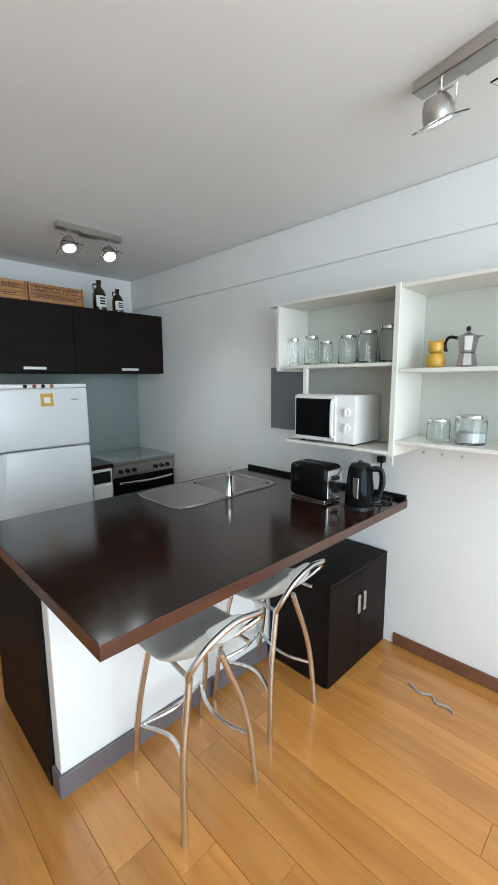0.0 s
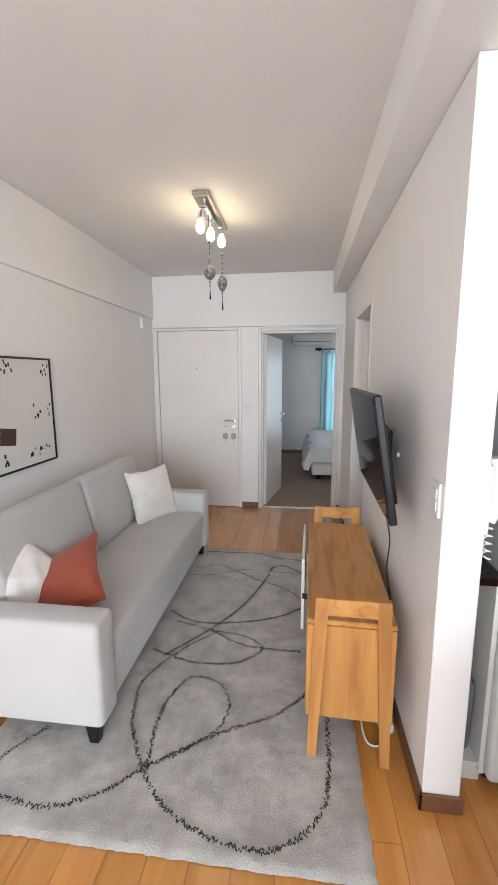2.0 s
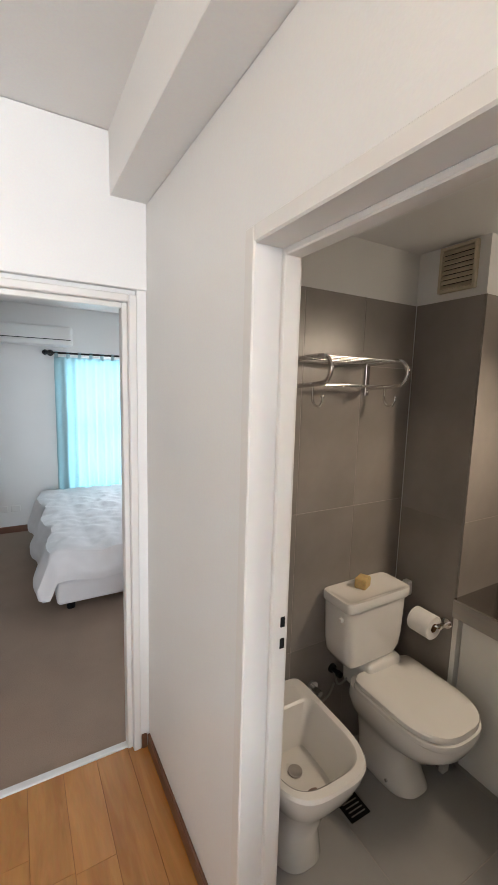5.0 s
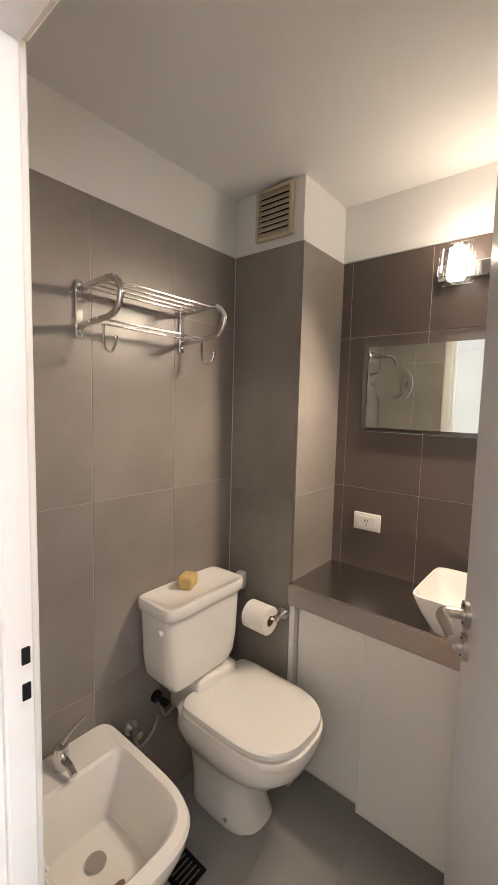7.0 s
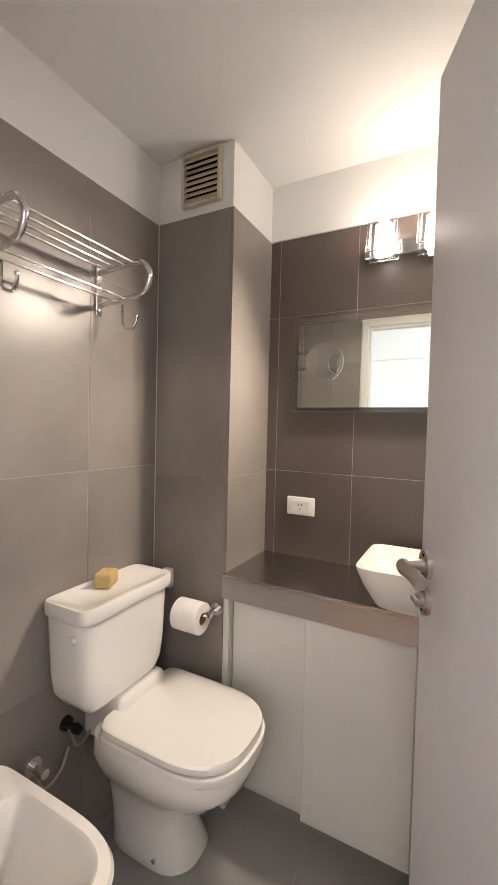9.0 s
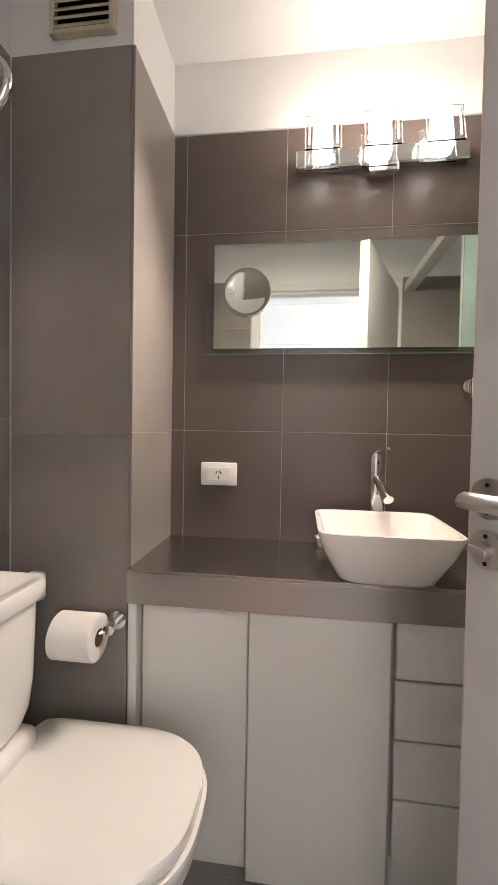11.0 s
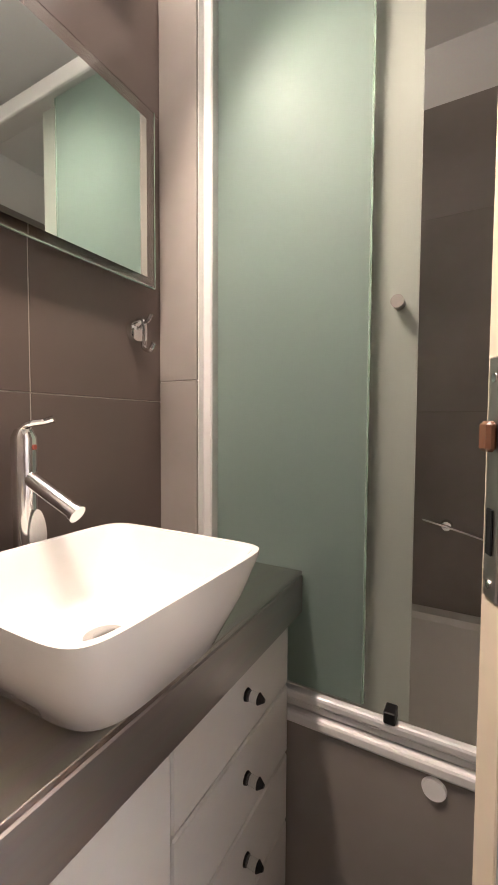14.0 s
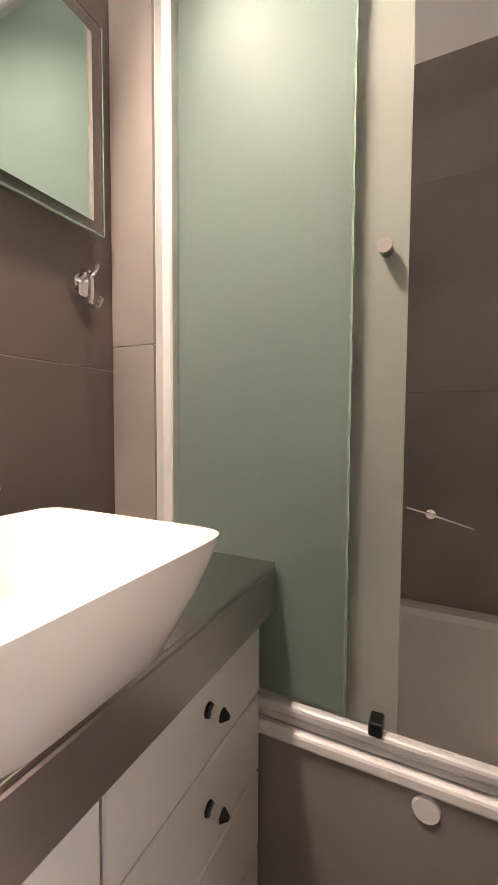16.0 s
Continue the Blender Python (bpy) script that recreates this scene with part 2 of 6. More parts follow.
CANVAS = surface("cream printed canvas", (0.72, 0.71, 0.67), 0.8, vary=0.05, scale=4, fine=300, bump=0.25)
GREYPLATE = surface("grey sticker", (0.38, 0.38, 0.38), 0.6, vary=0.1, scale=20, fine=100, bump=0.05)
PAINTED = surface("painted ornament", (0.72, 0.70, 0.66), 0.3, vary=1.0, scale=60, fine=70, bump=0.1, dirt=(0.03, 0.07, 0.10))
GLASS = glassy("clear glass", (0.95, 0.97, 0.96), 0.02)


def frosted(name, color, milk, rough, share):
    """Etched glass: part of the light goes through, part is scattered by the milky face."""
    m, n, l, p = nodes_of(name)
    p.inputs["Base Color"].default_value = (*color, 1)
    p.inputs["Roughness"].default_value, p.inputs["IOR"].default_value, p.inputs["Transmission Weight"].default_value = rough, 1.15, 1.0
    d, t, a, b = n.new("ShaderNodeBsdfDiffuse"), n.new("ShaderNodeBsdfTranslucent"), n.new("ShaderNodeMixShader"), n.new("ShaderNodeMixShader")
    for x in (d, t):
        x.inputs["Color"].default_value = (*milk, 1)
    a.inputs["Fac"].default_value, b.inputs["Fac"].default_value = 0.4, share
    l.new(d.outputs[0], a.inputs[1])
    l.new(t.outputs[0], a.inputs[2])
    l.new(p.outputs[0], b.inputs[1])
    l.new(a.outputs[0], b.inputs[2])
    l.new(b.outputs[0], n["Material Output"].inputs["Surface"])
    return m


FROST = frosted("green frosted glass", (0.67, 0.85, 0.75), (0.35, 0.44, 0.40), 0.40, 0.5)
FROST2 = frosted("pale frosted glass", (0.88, 0.92, 0.88), (0.52, 0.56, 0.50), 0.30, 0.35)
GREENEDGE = surface("green glass edge", (0.30, 0.42, 0.34), 0.2, vary=0.1, coat=0.4)
MIRROR = surface("mirror silver", (0.74, 0.80, 0.77), 0.015, metal=1.0, vary=0.0, bump=0.0)
BULB = glow("warm lit bulb", (1.0, 0.80, 0.52), 14.0)
COOLBULB = glow("white lit bulb", (1.0, 0.97, 0.92), 12.0)
VANITYGLOW = glow("lit frosted lamp glass", (1.0, 0.90, 0.75), 2.6)

TVC, TVYAW, TVTILT, TVW = (0.258, 3.416, 1.2085), 0.018, 0.167, 0.889
# loops drawn in the rug, as lines on the floor
RUGLINES = [
    [(-1.12, 2.88), (-1.22, 2.72), (-1.26, 2.61), (-1.10, 2.575), (-0.93, 2.56), (-0.76, 2.63), (-0.63, 2.745), (-0.38, 2.93), (-0.15, 3.05), (0.02, 3.22)],
    [(-0.52, 3.62), (-0.68, 3.45), (-0.81, 3.20), (-0.79, 3.02), (-0.737, 2.883), (-0.57, 2.66), (-0.39, 2.554), (-0.15, 2.516), (0.02, 2.62), (0.08, 2.80), (0.09, 3.10), (0.12, 3.25)],
    [(-0.63, 2.75), (-0.66, 2.99), (-0.63, 3.15), (-0.575, 3.244), (-0.44, 3.22), (-0.365, 3.12), (-0.36, 3.02), (-0.40, 2.93), (-0.52, 2.82), (-0.63, 2.75)],
    [(-0.86, 3.43), (-0.62, 3.35), (-0.40, 3.362), (-0.28, 3.44), (-0.25, 3.52), (-0.36, 3.60), (-0.58, 3.638), (-0.80, 3.70)],
    [(-0.58, 3.64), (-0.38, 3.53), (-0.20, 3.50), (-0.03, 3.50)],
    [(-0.86, 3.80), (-0.72, 3.72), (-0.57, 3.70), (-0.30, 3.76), (-0.08, 3.88), (-0.02, 4.0), (-0.13, 4.155), (-0.32, 4.26), (-0.54, 4.40), (-0.68, 4.474), (-0.86, 4.42)],
    [(-0.77, 3.38), (-0.60, 3.60), (-0.47, 3.80), (-0.38, 3.99), (-0.30, 4.25), (-0.27, 4.39), (-0.26, 4.46), (-0.23, 4.50), (-0.16, 4.52), (-0.10, 4.48), (-0.04, 4.43), (0.01, 4.40), (0.05, 4.35), (0.08, 4.30), (0.07, 4.20), (-0.02, 4.05)],
    
    [(-0.83, 4.72), (-0.60, 4.72), (-0.39, 4.728), (-0.28, 4.68), (-0.19, 4.65), (-0.07, 4.64), (0.05, 4.57), (0.09, 4.51), (0.10, 4.47), (0.07, 4.43), (0.0, 4.41), (-0.10, 4.40), (-0.24, 4.42), (-0.37, 4.43), (-0.48, 4.42), (-0.54, 4.39), (-0.61, 4.36), (-0.72, 4.31), (-0.88, 4.29)],
]

# ---- mesh helpers ----
ORIGIN = {}


def bx(x0, x1, y0, y1, z0, z1, b=0.003, seg=1):
    bm = bmesh.new()
    bmesh.ops.create_cube(bm, size=1)
    for v in bm.verts:
        v.co = Vector(((x0 + x1) / 2 + v.co.x * (x1 - x0), (y0 + y1) / 2 + v.co.y * (y1 - y0), (z0 + z1) / 2 + v.co.z * (z1 - z0)))
    b = min(b, 0.45 * min(abs(x1 - x0), abs(y1 - y0), abs(z1 - z0)))
    if b > 0:
        bmesh.ops.bevel(bm, geom=bm.edges[:], offset=b, segments=seg, affect="EDGES", profile=0.5)
    return bm


def holed(outer, inner, lo, hi, upright=False):
    """One slab with a rectangular opening; outer and inner are u0, u1, v0, v1; upright slabs stand in x and z."""
    bm = bmesh.new()
    rings = []
    for u0, u1, v0, v1 in (outer, inner):
        for w in (lo, hi):
            rings.append([bm.verts.new((u, w, v) if upright else (u, v, w)) for u, v in ((u0, v0), (u1, v0), (u1, v1), (u0, v1))])
    a, b, c, d = rings
    for p, q in ((a, b), (b, d), (d, c), (c, a)):
        for k in range(4):
            bm.faces.new((p[k], p[(k + 1) % 4], q[(k + 1) % 4], q[k]))
    bmesh.ops.recalc_face_normals(bm, faces=bm.faces)
    return bm


def join(*bms):
    out = bmesh.new()
    for b in bms:
        me = bpy.data.meshes.new("tmp")
        b.to_mesh(me)
        b.free()
        out.from_mesh(me)
        bpy.data.meshes.remove(me)
    return out


def loft(rings, close=True, cap=True):
    """A skin through rings of points, each a closed loop of the same length."""
    bm = bmesh.new()
    rows = [[bm.verts.new(p) for p in r] for r in rings]
    n = len(rows[0])
    for a, b in zip(rows, rows[1:]):
        for i in range(n if close else n - 1):
            j = (i + 1) % n
            bm.faces.new((a[i], a[j], b[j], b[i]))
    if cap and close:
        if cap != "end":
            bm.faces.new(rows[0][::-1])
        bm.faces.new(rows[-1])
    bmesh.ops.recalc_face_normals(bm, faces=bm.faces)
    return bm


def cyl(p0, p1, r0, r1=None, n=16):
    p0, p1 = Vector(p0), Vector(p1)
    r1 = r0 if r1 is None else r1
    q = (p1 - p0).to_track_quat("Z", "Y")
    c = [(math.cos(2 * math.pi * i / n), math.sin(2 * math.pi * i / n)) for i in range(n)]
    return loft([[p + q @ Vector((r * a, r * b, 0)) for a, b in c] for p, r in ((p0, r0), (p1, r1))])


def smooth_path(pts, k=6):
    """A rounded line through points (Catmull-Rom)."""
    pts = [Vector(p) for p in pts]
    ext = [2 * pts[0] - pts[1]] + pts + [2 * pts[-1] - pts[-2]]
    out = []
    for i in range(1, len(ext) - 2):
        a, b, c, d = ext[i - 1:i + 3]
        for s in range(k):
            t = s / k
            out.append(0.5 * ((2 * b) + (c - a) * t + (2 * a - 5 * b + 4 * c - d) * t * t + (3 * b - a - 3 * c + d) * t ** 3))
    return out + [pts[-1]]


def tube(pts, r, n=8, k=6, flat=1.0):
    pts = smooth_path(pts, k) if k > 1 else [Vector(p) for p in pts]
    rings, up = [], None
    for i, p in enumerate(pts):
        d = (pts[min(i + 1, len(pts) - 1)] - pts[max(i - 1, 0)]).normalized()
        if up is None:
            up = d.orthogonal().normalized()
        up = (up - d * up.dot(d)).normalized()
        side = d.cross(up)
        rings.append([p + r * (math.cos(2 * math.pi * j / n) * up + flat * math.sin(2 * math.pi * j / n) * side) for j in range(n)])
    return loft(rings)


def lathe(profile, c=(0, 0, 0), n=24, cap=True):
    c = Vector(c)
    return loft([[c + Vector((r * math.cos(2 * math.pi * i / n), r * math.sin(2 * math.pi * i / n), z)) for i in range(n)] for r, z in profile], cap=cap)


def superring(cx, cy, z, a, b, e=2.6, n=40):
    """A rounded rectangle at one height."""
    out = []
    for i in range(n):
        t = 2 * math.pi * i / n
        c, s = math.cos(t), math.sin(t)
        out.append(Vector((cx + a * math.copysign(abs(c) ** (2 / e), c), cy + b * math.copysign(abs(s) ** (2 / e), s), z)))
    return out


def moved(bm, m):
    bm.transform(m)
    return bm


def puff(w, h, d, m, seed=0, rough=0.0, nx=14, ny=14, corner=0.0):
    """A soft cushion w by h, d thick at its middle, with pinched edges."""
    rnd = random.Random(seed)
    bm = bmesh.new()
    grid = {}
    for side in (1, -1):
        for i in range(nx + 1):
            for j in range(ny + 1):
                u, v = 2 * i / nx - 1, 2 * j / ny - 1
                edge = i in (0, nx) or j in (0, ny)
                if edge and side == -1:
                    grid[side, i, j] = grid[1, i, j]
                    continue
                t = (max(0.0, (1 - u * u) * (1 - v * v))) ** 0.38
                pull = 1 - 0.06 * (u * u * v * v) * -1 - 0.05 * (1 - abs(u * v))
                z = side * d / 2 * t + rnd.uniform(-rough, rough)
                wob = 0.006 * math.sin(7 * u + seed) * math.cos(6 * v)
                grid[side, i, j] = bm.verts.new(Vector((u * w / 2 * pull, v * h / 2 * pull, z + wob * t * side)) + Vector((rnd.uniform(-rough, rough), rnd.uniform(-rough, rough), 0)))
    for side in (1, -1):
        for i in range(nx):
            for j in range(ny):
                q = [grid[side, i, j], grid[side, i + 1, j], grid[side, i + 1, j + 1], grid[side, i, j + 1]]
                bm.faces.new(q if side == 1 else q[::-1])
    bm.transform(m)
    return bm


def part(name, bm, material, parent=None, label="", smooth=False):
    """Links a bmesh as one mesh object, under a thing or a part where one is given."""
    o = ORIGIN.get(parent.name, Vector()) if parent else Vector()
    bm.transform(Matrix.Translation(-o))
    for f in bm.faces:
        f.smooth = smooth
    me = bpy.data.meshes.new(name)
    bm.to_mesh(me)
    bm.free()
    me.materials.append(material)
    ob = new(name, me)
    if parent:
        ob.parent = parent
    ORIGIN[ob.name] = o
    if smooth:
        me.set_sharp_from_angle(angle=radians(38))
    if label:
        tagged(ob, label)
    return ob


def thing(name, at, label, category, group="", kind=""):
    ob = new(name)
    ob.empty_display_size = 0.1
    ob.location = at
    ORIGIN[ob.name] = Vector(at)
    return tagged(ob, label, category, group, kind)


def setting(name, bm, material, label, category, smooth=False):
    return tagged(part(name, bm, material, None, "", smooth), label, category, "", "structure")


def text_mesh(body, size, m):
    """Letters as a flat, thin mesh."""
    cu = bpy.data.curves.new("letters", "FONT")
    cu.body, cu.size, cu.extrude, cu.align_x, cu.align_y = body, size, 0.0006, "CENTER", "CENTER"
    cu.resolution_u = 2
    ob = bpy.data.objects.new("letters", cu)
    me = bpy.data.meshes.new_from_object(ob)
    bm = bmesh.new()
    bm.from_mesh(me)
    bpy.data.objects.remove(ob)
    bpy.data.curves.remove(cu)
    bpy.data.meshes.remove(me)
    bm.transform(m)
    return bm


# ---- shell: floors, walls, ceilings ----
XL, XT, XK, YF, YK, YN = -1.72, 0.40, 2.07, 6.0, 3.47, -2.0
ZL, ZK, ZB = 2.60, 2.375, 2.275
setting("wall_west", bx(XL - 0.12, XL, YN, YF, 0, ZL, 0), PAINT, "white painted living room wall behind the sofa", "wall")
setting("wall_beam_west", bx(XL, XL + 0.022, YN, YF - 0.016, 2.15, ZL - 0.002, 0.003), PAINT, "white beam running along the top of the wall", "beam")
setting("wall_east", bx(XK, XK + 0.12, YN, YK + 0.1, 0, ZK, 0), PAINT, "white painted kitchen side wall", "wall")
setting("wall_beam_east", bx(XK - 0.022, XK, YN, YK, 2.115, ZK - 0.002, 0.003), PAINT, "white beam along the kitchen wall", "beam")
setting("wall_kitchen_back", bx(XT + 0.13, XK + 0.12, YK, YK + 0.09, 0, ZK, 0), PAINT, "white painted wall behind the kitchen units", "wall")
setting("wall_partition_near", bx(XT, XT + 0.127, 2.735, 4.30, 0, ZK - 0.002, 0.004), PAINT, "white partition wall carrying the television", "wall")
setting("wall_partition_far", bx(XT, XT + 0.12, 5.165, YF, 0, ZK - 0.002, 0.0), PAINT, "white partition wall by the bathroom door", "wall")
setting("wall_partition_head", bx(XT, XT + 0.12, 4.30, 5.165, 2.035, ZK - 0.002, 0.0), PAINT, "white wall over the bathroom door", "wall")
setting("wall_north_west", bx(XL, -0.525, YF + 0.05, YF + 0.11, 0, 2.032, 0), PAINT, "white wall round the entrance door", "wall")
setting("wall_north_pier", bx(-0.715, -0.525, YF, YF + 0.05, 0, 2.045, 0.002), PAINT, "white wall pier between two doors", "wall")
setting("wall_north_east", bx(0.362, 2.3, YF, YF + 0.11, 0, ZL, 0), PAINT, "white wall end by the bedroom door", "wall")
setting("wall_north_head", bx(XL, 0.362, YF + 0.02, YF + 0.11, 2.032, ZL, 0), PAINT, "white wall over the doors", "wall")
setting("wall_north_band", bx(XL, XT, YF - 0.014, YF + 0.02, 2.05, ZL - 0.002, 0.003), PAINT, "white plaster band over the doors", "wall")
setting("ceiling", bx(XL - 0.12, 0.262, YN, YF + 0.11, ZL, ZL + 0.1, 0), CEILING, "flat white living room ceiling", "ceiling")
setting("ceiling_kitchen", bx(0.262, XK + 0.12, YN, YK + 0.09, ZK, ZL + 0.1, 0.002), CEILING, "lowered white kitchen ceiling with a plain edge", "ceiling")
setting("ceiling_beam", bx(0.262, XT + 0.12, YK + 0.09, YF, ZK, ZL + 0.1, 0.002), CEILING, "white ceiling beam over the partition", "beam")
setting("ceiling_bathroom", bx(XT + 0.12, 1.92, YK + 0.09, 5.72, ZB, ZL, 0), CEILING, "white bathroom ceiling", "ceiling")
# window wall behind the walker
setting("wall_south_low", bx(XL - 0.12, XK + 0.12, YN - 0.12, YN, 0, 0.3, 0), PAINT, "white wall under the window", "wall")
setting("wall_south_high", bx(XL - 0.12, XK + 0.12, YN - 0.12, YN, 2.35, ZL + 0.1, 0), PAINT, "white wall over the window", "wall")
setting("wall_south_west", bx(XL - 0.12, -1.5, YN - 0.12, YN, 0.3, 2.35, 0), PAINT, "white wall beside the window", "wall")
setting("wall_south_east", bx(1.75, XK + 0.12, YN - 0.12, YN, 0.3, 2.35, 0), PAINT, "white wall beside the window", "wall")
# bedroom shell
setting("floor_bedroom", bx(-1.9, 3.0, YF + 0.06, 9.5, -0.1, 0.002, 0), CARPET, "taupe bedroom carpet", "carpet")
setting("ceiling_bedroom", bx(-1.9, 3.0, YF + 0.11, 9.5, 2.5, 2.6, 0), CEILING, "white bedroom ceiling", "ceiling")
setting("wall_bedroom_west", bx(-1.9, -1.8, YF + 0.11, 9.4, 0, 2.5, 0), PAINT, "white bedroom wall", "wall")
setting("wall_bedroom_east", bx(2.9, 3.0, YF + 0.11, 9.4, 0, 2.5, 0), PAINT, "white bedroom wall", "wall")
setting("wall_bedroom_back", holed((-1.9, 3.0, 0, 2.5), (0.42, 2.3, 0.35, 1.98), 9.4, 9.52, True), PAINT, "white bedroom wall with a window opening", "wall")
setting("baseboard_bedroom", bx(-1.8, 0.42, 9.385, 9.4, 0.002, 0.075, 0.003), SKIRT, "brown bedroom skirting board", "skirting")
# bathroom shell
BL, BM, BC, BP, BT = 5.578, 1.808, 1.502, 5.262, 4.30
setting("wall_bath_left", bx(XT + 0.12, 1.92, BL, BL + 0.14, 0, ZB, 0), PAINT, "bathroom wall, tiled below a white band", "wall")
setting("wall_bath_mirror", bx(BM, BM + 0.1, YK + 0.09, BP, 0, ZB, 0), PAINT, "bathroom wall behind the basin", "wall")
setting("wall_bath_column", bx(BC, BM + 0.1, BP, BL, 0, ZB, 0), PAINT, "boxed pipe column in the bathroom corner", "wall")
setting("floor_bathroom", bx(XT + 0.115, BM, YK + 0.09, BL, -0.1, 0.0066, 0), GROUT, "grout bed of the bathroom floor", "floor")
setting("wall_bath_kitchen_side", bx(XT + 0.1275, XT + 0.134, YK + 0.106, 4.294, 0, 2.055, 0), TILE, "tiled bathroom wall behind the door", "wall")
# skirting
SK = 0.07
setting("baseboard_west", bx(XL, XL + 0.012, YN, YF - 0.002, 0.001, SK, 0.003), SKIRT, "brown wooden skirting along the wall", "skirting")
setting("baseboard_partition", join(bx(XT - 0.012, XT, 2.723, 4.24, 0.001, SK, 0.003), bx(XT - 0.012, XT + 0.139, 2.723, 2.735, 0.001, SK, 0.003)), SKIRT, "brown wooden skirting round the partition end", "skirting")
setting("baseboard_partition_far", bx(XT - 0.012, XT, 5.23, YF - 0.01, 0.001, SK, 0.003), SKIRT, "brown wooden skirting by the bathroom", "skirting")
setting("baseboard_pier", bx(-0.713, -0.527, YF - 0.012, YF, 0.001, SK, 0.003), SKIRT, "brown skirting between the doors", "skirting")
setting("baseboard_corner", bx(0.363, XT - 0.013, YF - 0.012, YF, 0.001, SK, 0.003), SKIRT, "brown skirting in the corner", "skirting")
setting("baseboard_east", bx(XK - 0.012, XK, YN, 0.80, 0.001, SK, 0.003), SKIRT, "brown skirting along the kitchen wall", "skirting")

# ---- doors and windows ----


def handle_lever(parent, x, y, z, ny, side, mat=SATIN):
    """A lever on a round rose on a leaf's face whose normal is along y; side is the way the lever points along x."""
    h = part("handle", join(cyl((x, y, z), (x, y + 0.008 * ny, z), 0.026, n=20), cyl((x, y, z), (x, y + 0.045 * ny, z), 0.009),
             tube([(x, y + 0.045 * ny, z), (x + 0.03 * side, y + 0.05 * ny, z + 0.002), (x + 0.075 * side, y + 0.045 * ny, z + 0.004), (x + 0.11 * side, y + 0.043 * ny, z - 0.006)], 0.008)), mat, parent, "satin metal lever handle", True)
    part("keyhole", cyl((x, y, z - 0.07), (x, y + 0.008 * ny, z - 0.07), 0.024, n=20), mat, parent, "round metal lock rose", True)
    return h


# entrance door, shut
d = thing("door_1", (-1.22, YF + 0.02, 0), "closed off-white flush entrance door with lever handle", "door", "", "structure")
part("leaf", bx(-1.665, -0.755, YF + 0.006, YF + 0.045, 0.004, 2.015, 0.002), ENAMEL, d)
for nm, b in (("jamb", bx(-1.72, -1.668, YF - 0.012, YF + 0.05, 0.001, 2.045, 0.003)), ("jamb", bx(-0.752, -0.715, YF - 0.004, YF + 0.05, 0.001, 2.045, 0.003)), ("head", bx(-1.668, -0.752, YF - 0.004, YF + 0.05, 2.018, 2.045, 0.003))):
    part(nm, b, ENAMEL, d)
handle_lever(d, -0.80, YF + 0.006, 1.02, -1, -1)
part("peephole", cyl((-1.225, YF + 0.006, 1.605), (-1.225, YF + 0.001, 1.605), 0.008, n=12), BLACK, d)
part("keyhole", cyl((-0.90, YF + 0.006, 0.955), (-0.90, YF + 0.003, 0.955), 0.007, n=12), BLACK, d)
for x in (-0.905, -0.81):
    ring = [(0.0, 0.045), (-0.022, 0.04), (-0.035, 0.02), (-0.024, 0.008), (-0.034, -0.006), (-0.022, -0.022), (-0.006, -0.018), (-0.006, -0.05), (0.006, -0.05), (0.006, -0.018), (0.022, -0.022), (0.034, -0.006), (0.024, 0.008), (0.035, 0.02), (0.022, 0.04)]
    part("sticker", loft([[Vector((x + a, YF + yy, 0.83 + c)) for a, c in ring] for yy in (0.0058, 0.004)]), GREYPLATE, d, "grey house-shaped sticker")
for z in (0.2, 1.02, 1.85):
    part("hinge", join(cyl((-1.672, YF - 0.008, z - 0.05), (-1.672, YF - 0.008, z + 0.05), 0.009), bx(-1.70, -1.668, YF - 0.017, YF - 0.012, z - 0.045, z + 0.045, 0.001)), ENAMEL, d)

# bedroom door, standing open
d = thing("door_2", (-0.09, YF + 0.05, 0), "open white bedroom door in a white frame", "door", "", "structure")
for nm, b in (("jamb", bx(-0.523, -0.492, YF - 0.010, YF + 0.12, 0.001, 2.03, 0.004)), ("jamb", bx(0.328, 0.360, YF - 0.010, YF + 0.12, 0.001, 2.03, 0.004)), ("head", bx(-0.492, 0.328, YF - 0.010, YF + 0.12, 2.0, 2.03, 0.004)),
              ("stop", bx(-0.492, -0.472, YF + 0.018, YF + 0.07, 0.001, 2.0, 0.003)), ("stop", bx(0.306, 0.328, YF + 0.018, YF + 0.07, 0.001, 2.0, 0.003)), ("stop", bx(-0.472, 0.306, YF + 0.018, YF + 0.07, 1.978, 2.0, 0.003))):
    part(nm, b, ENAMEL, d)
turn = Matrix.Translation((-0.478, YF + 0.095, 0)) @ Matrix.Rotation(radians(80), 4, "Z")
leaf = part("leaf", moved(bx(0, 0.795, -0.038, 0, 0.012, 1.975, 0.002), turn), ENAMEL, d)
lev = join(cyl((0.74, -0.038, 1.03), (0.74, -0.046, 1.03), 0.025), cyl((0.74, -0.04, 1.03), (0.74, -0.085, 1.03), 0.009), tube([(0.74, -0.085, 1.03), (0.70, -0.088, 1.03), (0.64, -0.085, 1.026)], 0.008),
           cyl((0.74, 0.0, 1.03), (0.74, 0.045, 1.03), 0.009), tube([(0.74, 0.045, 1.03), (0.70, 0.048, 1.03), (0.64, 0.045, 1.026)], 0.008))
part("handle", moved(lev, turn), SATIN, leaf, "metal lever handle", True)
part("keyhole", moved(cyl((0.74, -0.038, 0.95), (0.74, -0.046, 0.95), 0.022), turn), SATIN, leaf, "", True)
setting("threshold_bedroom", bx(-0.492, 0.328, YF + 0.03, YF + 0.065, -0.01, 0.008, 0.003), WHITEPL, "thin white door threshold strip", "threshold")

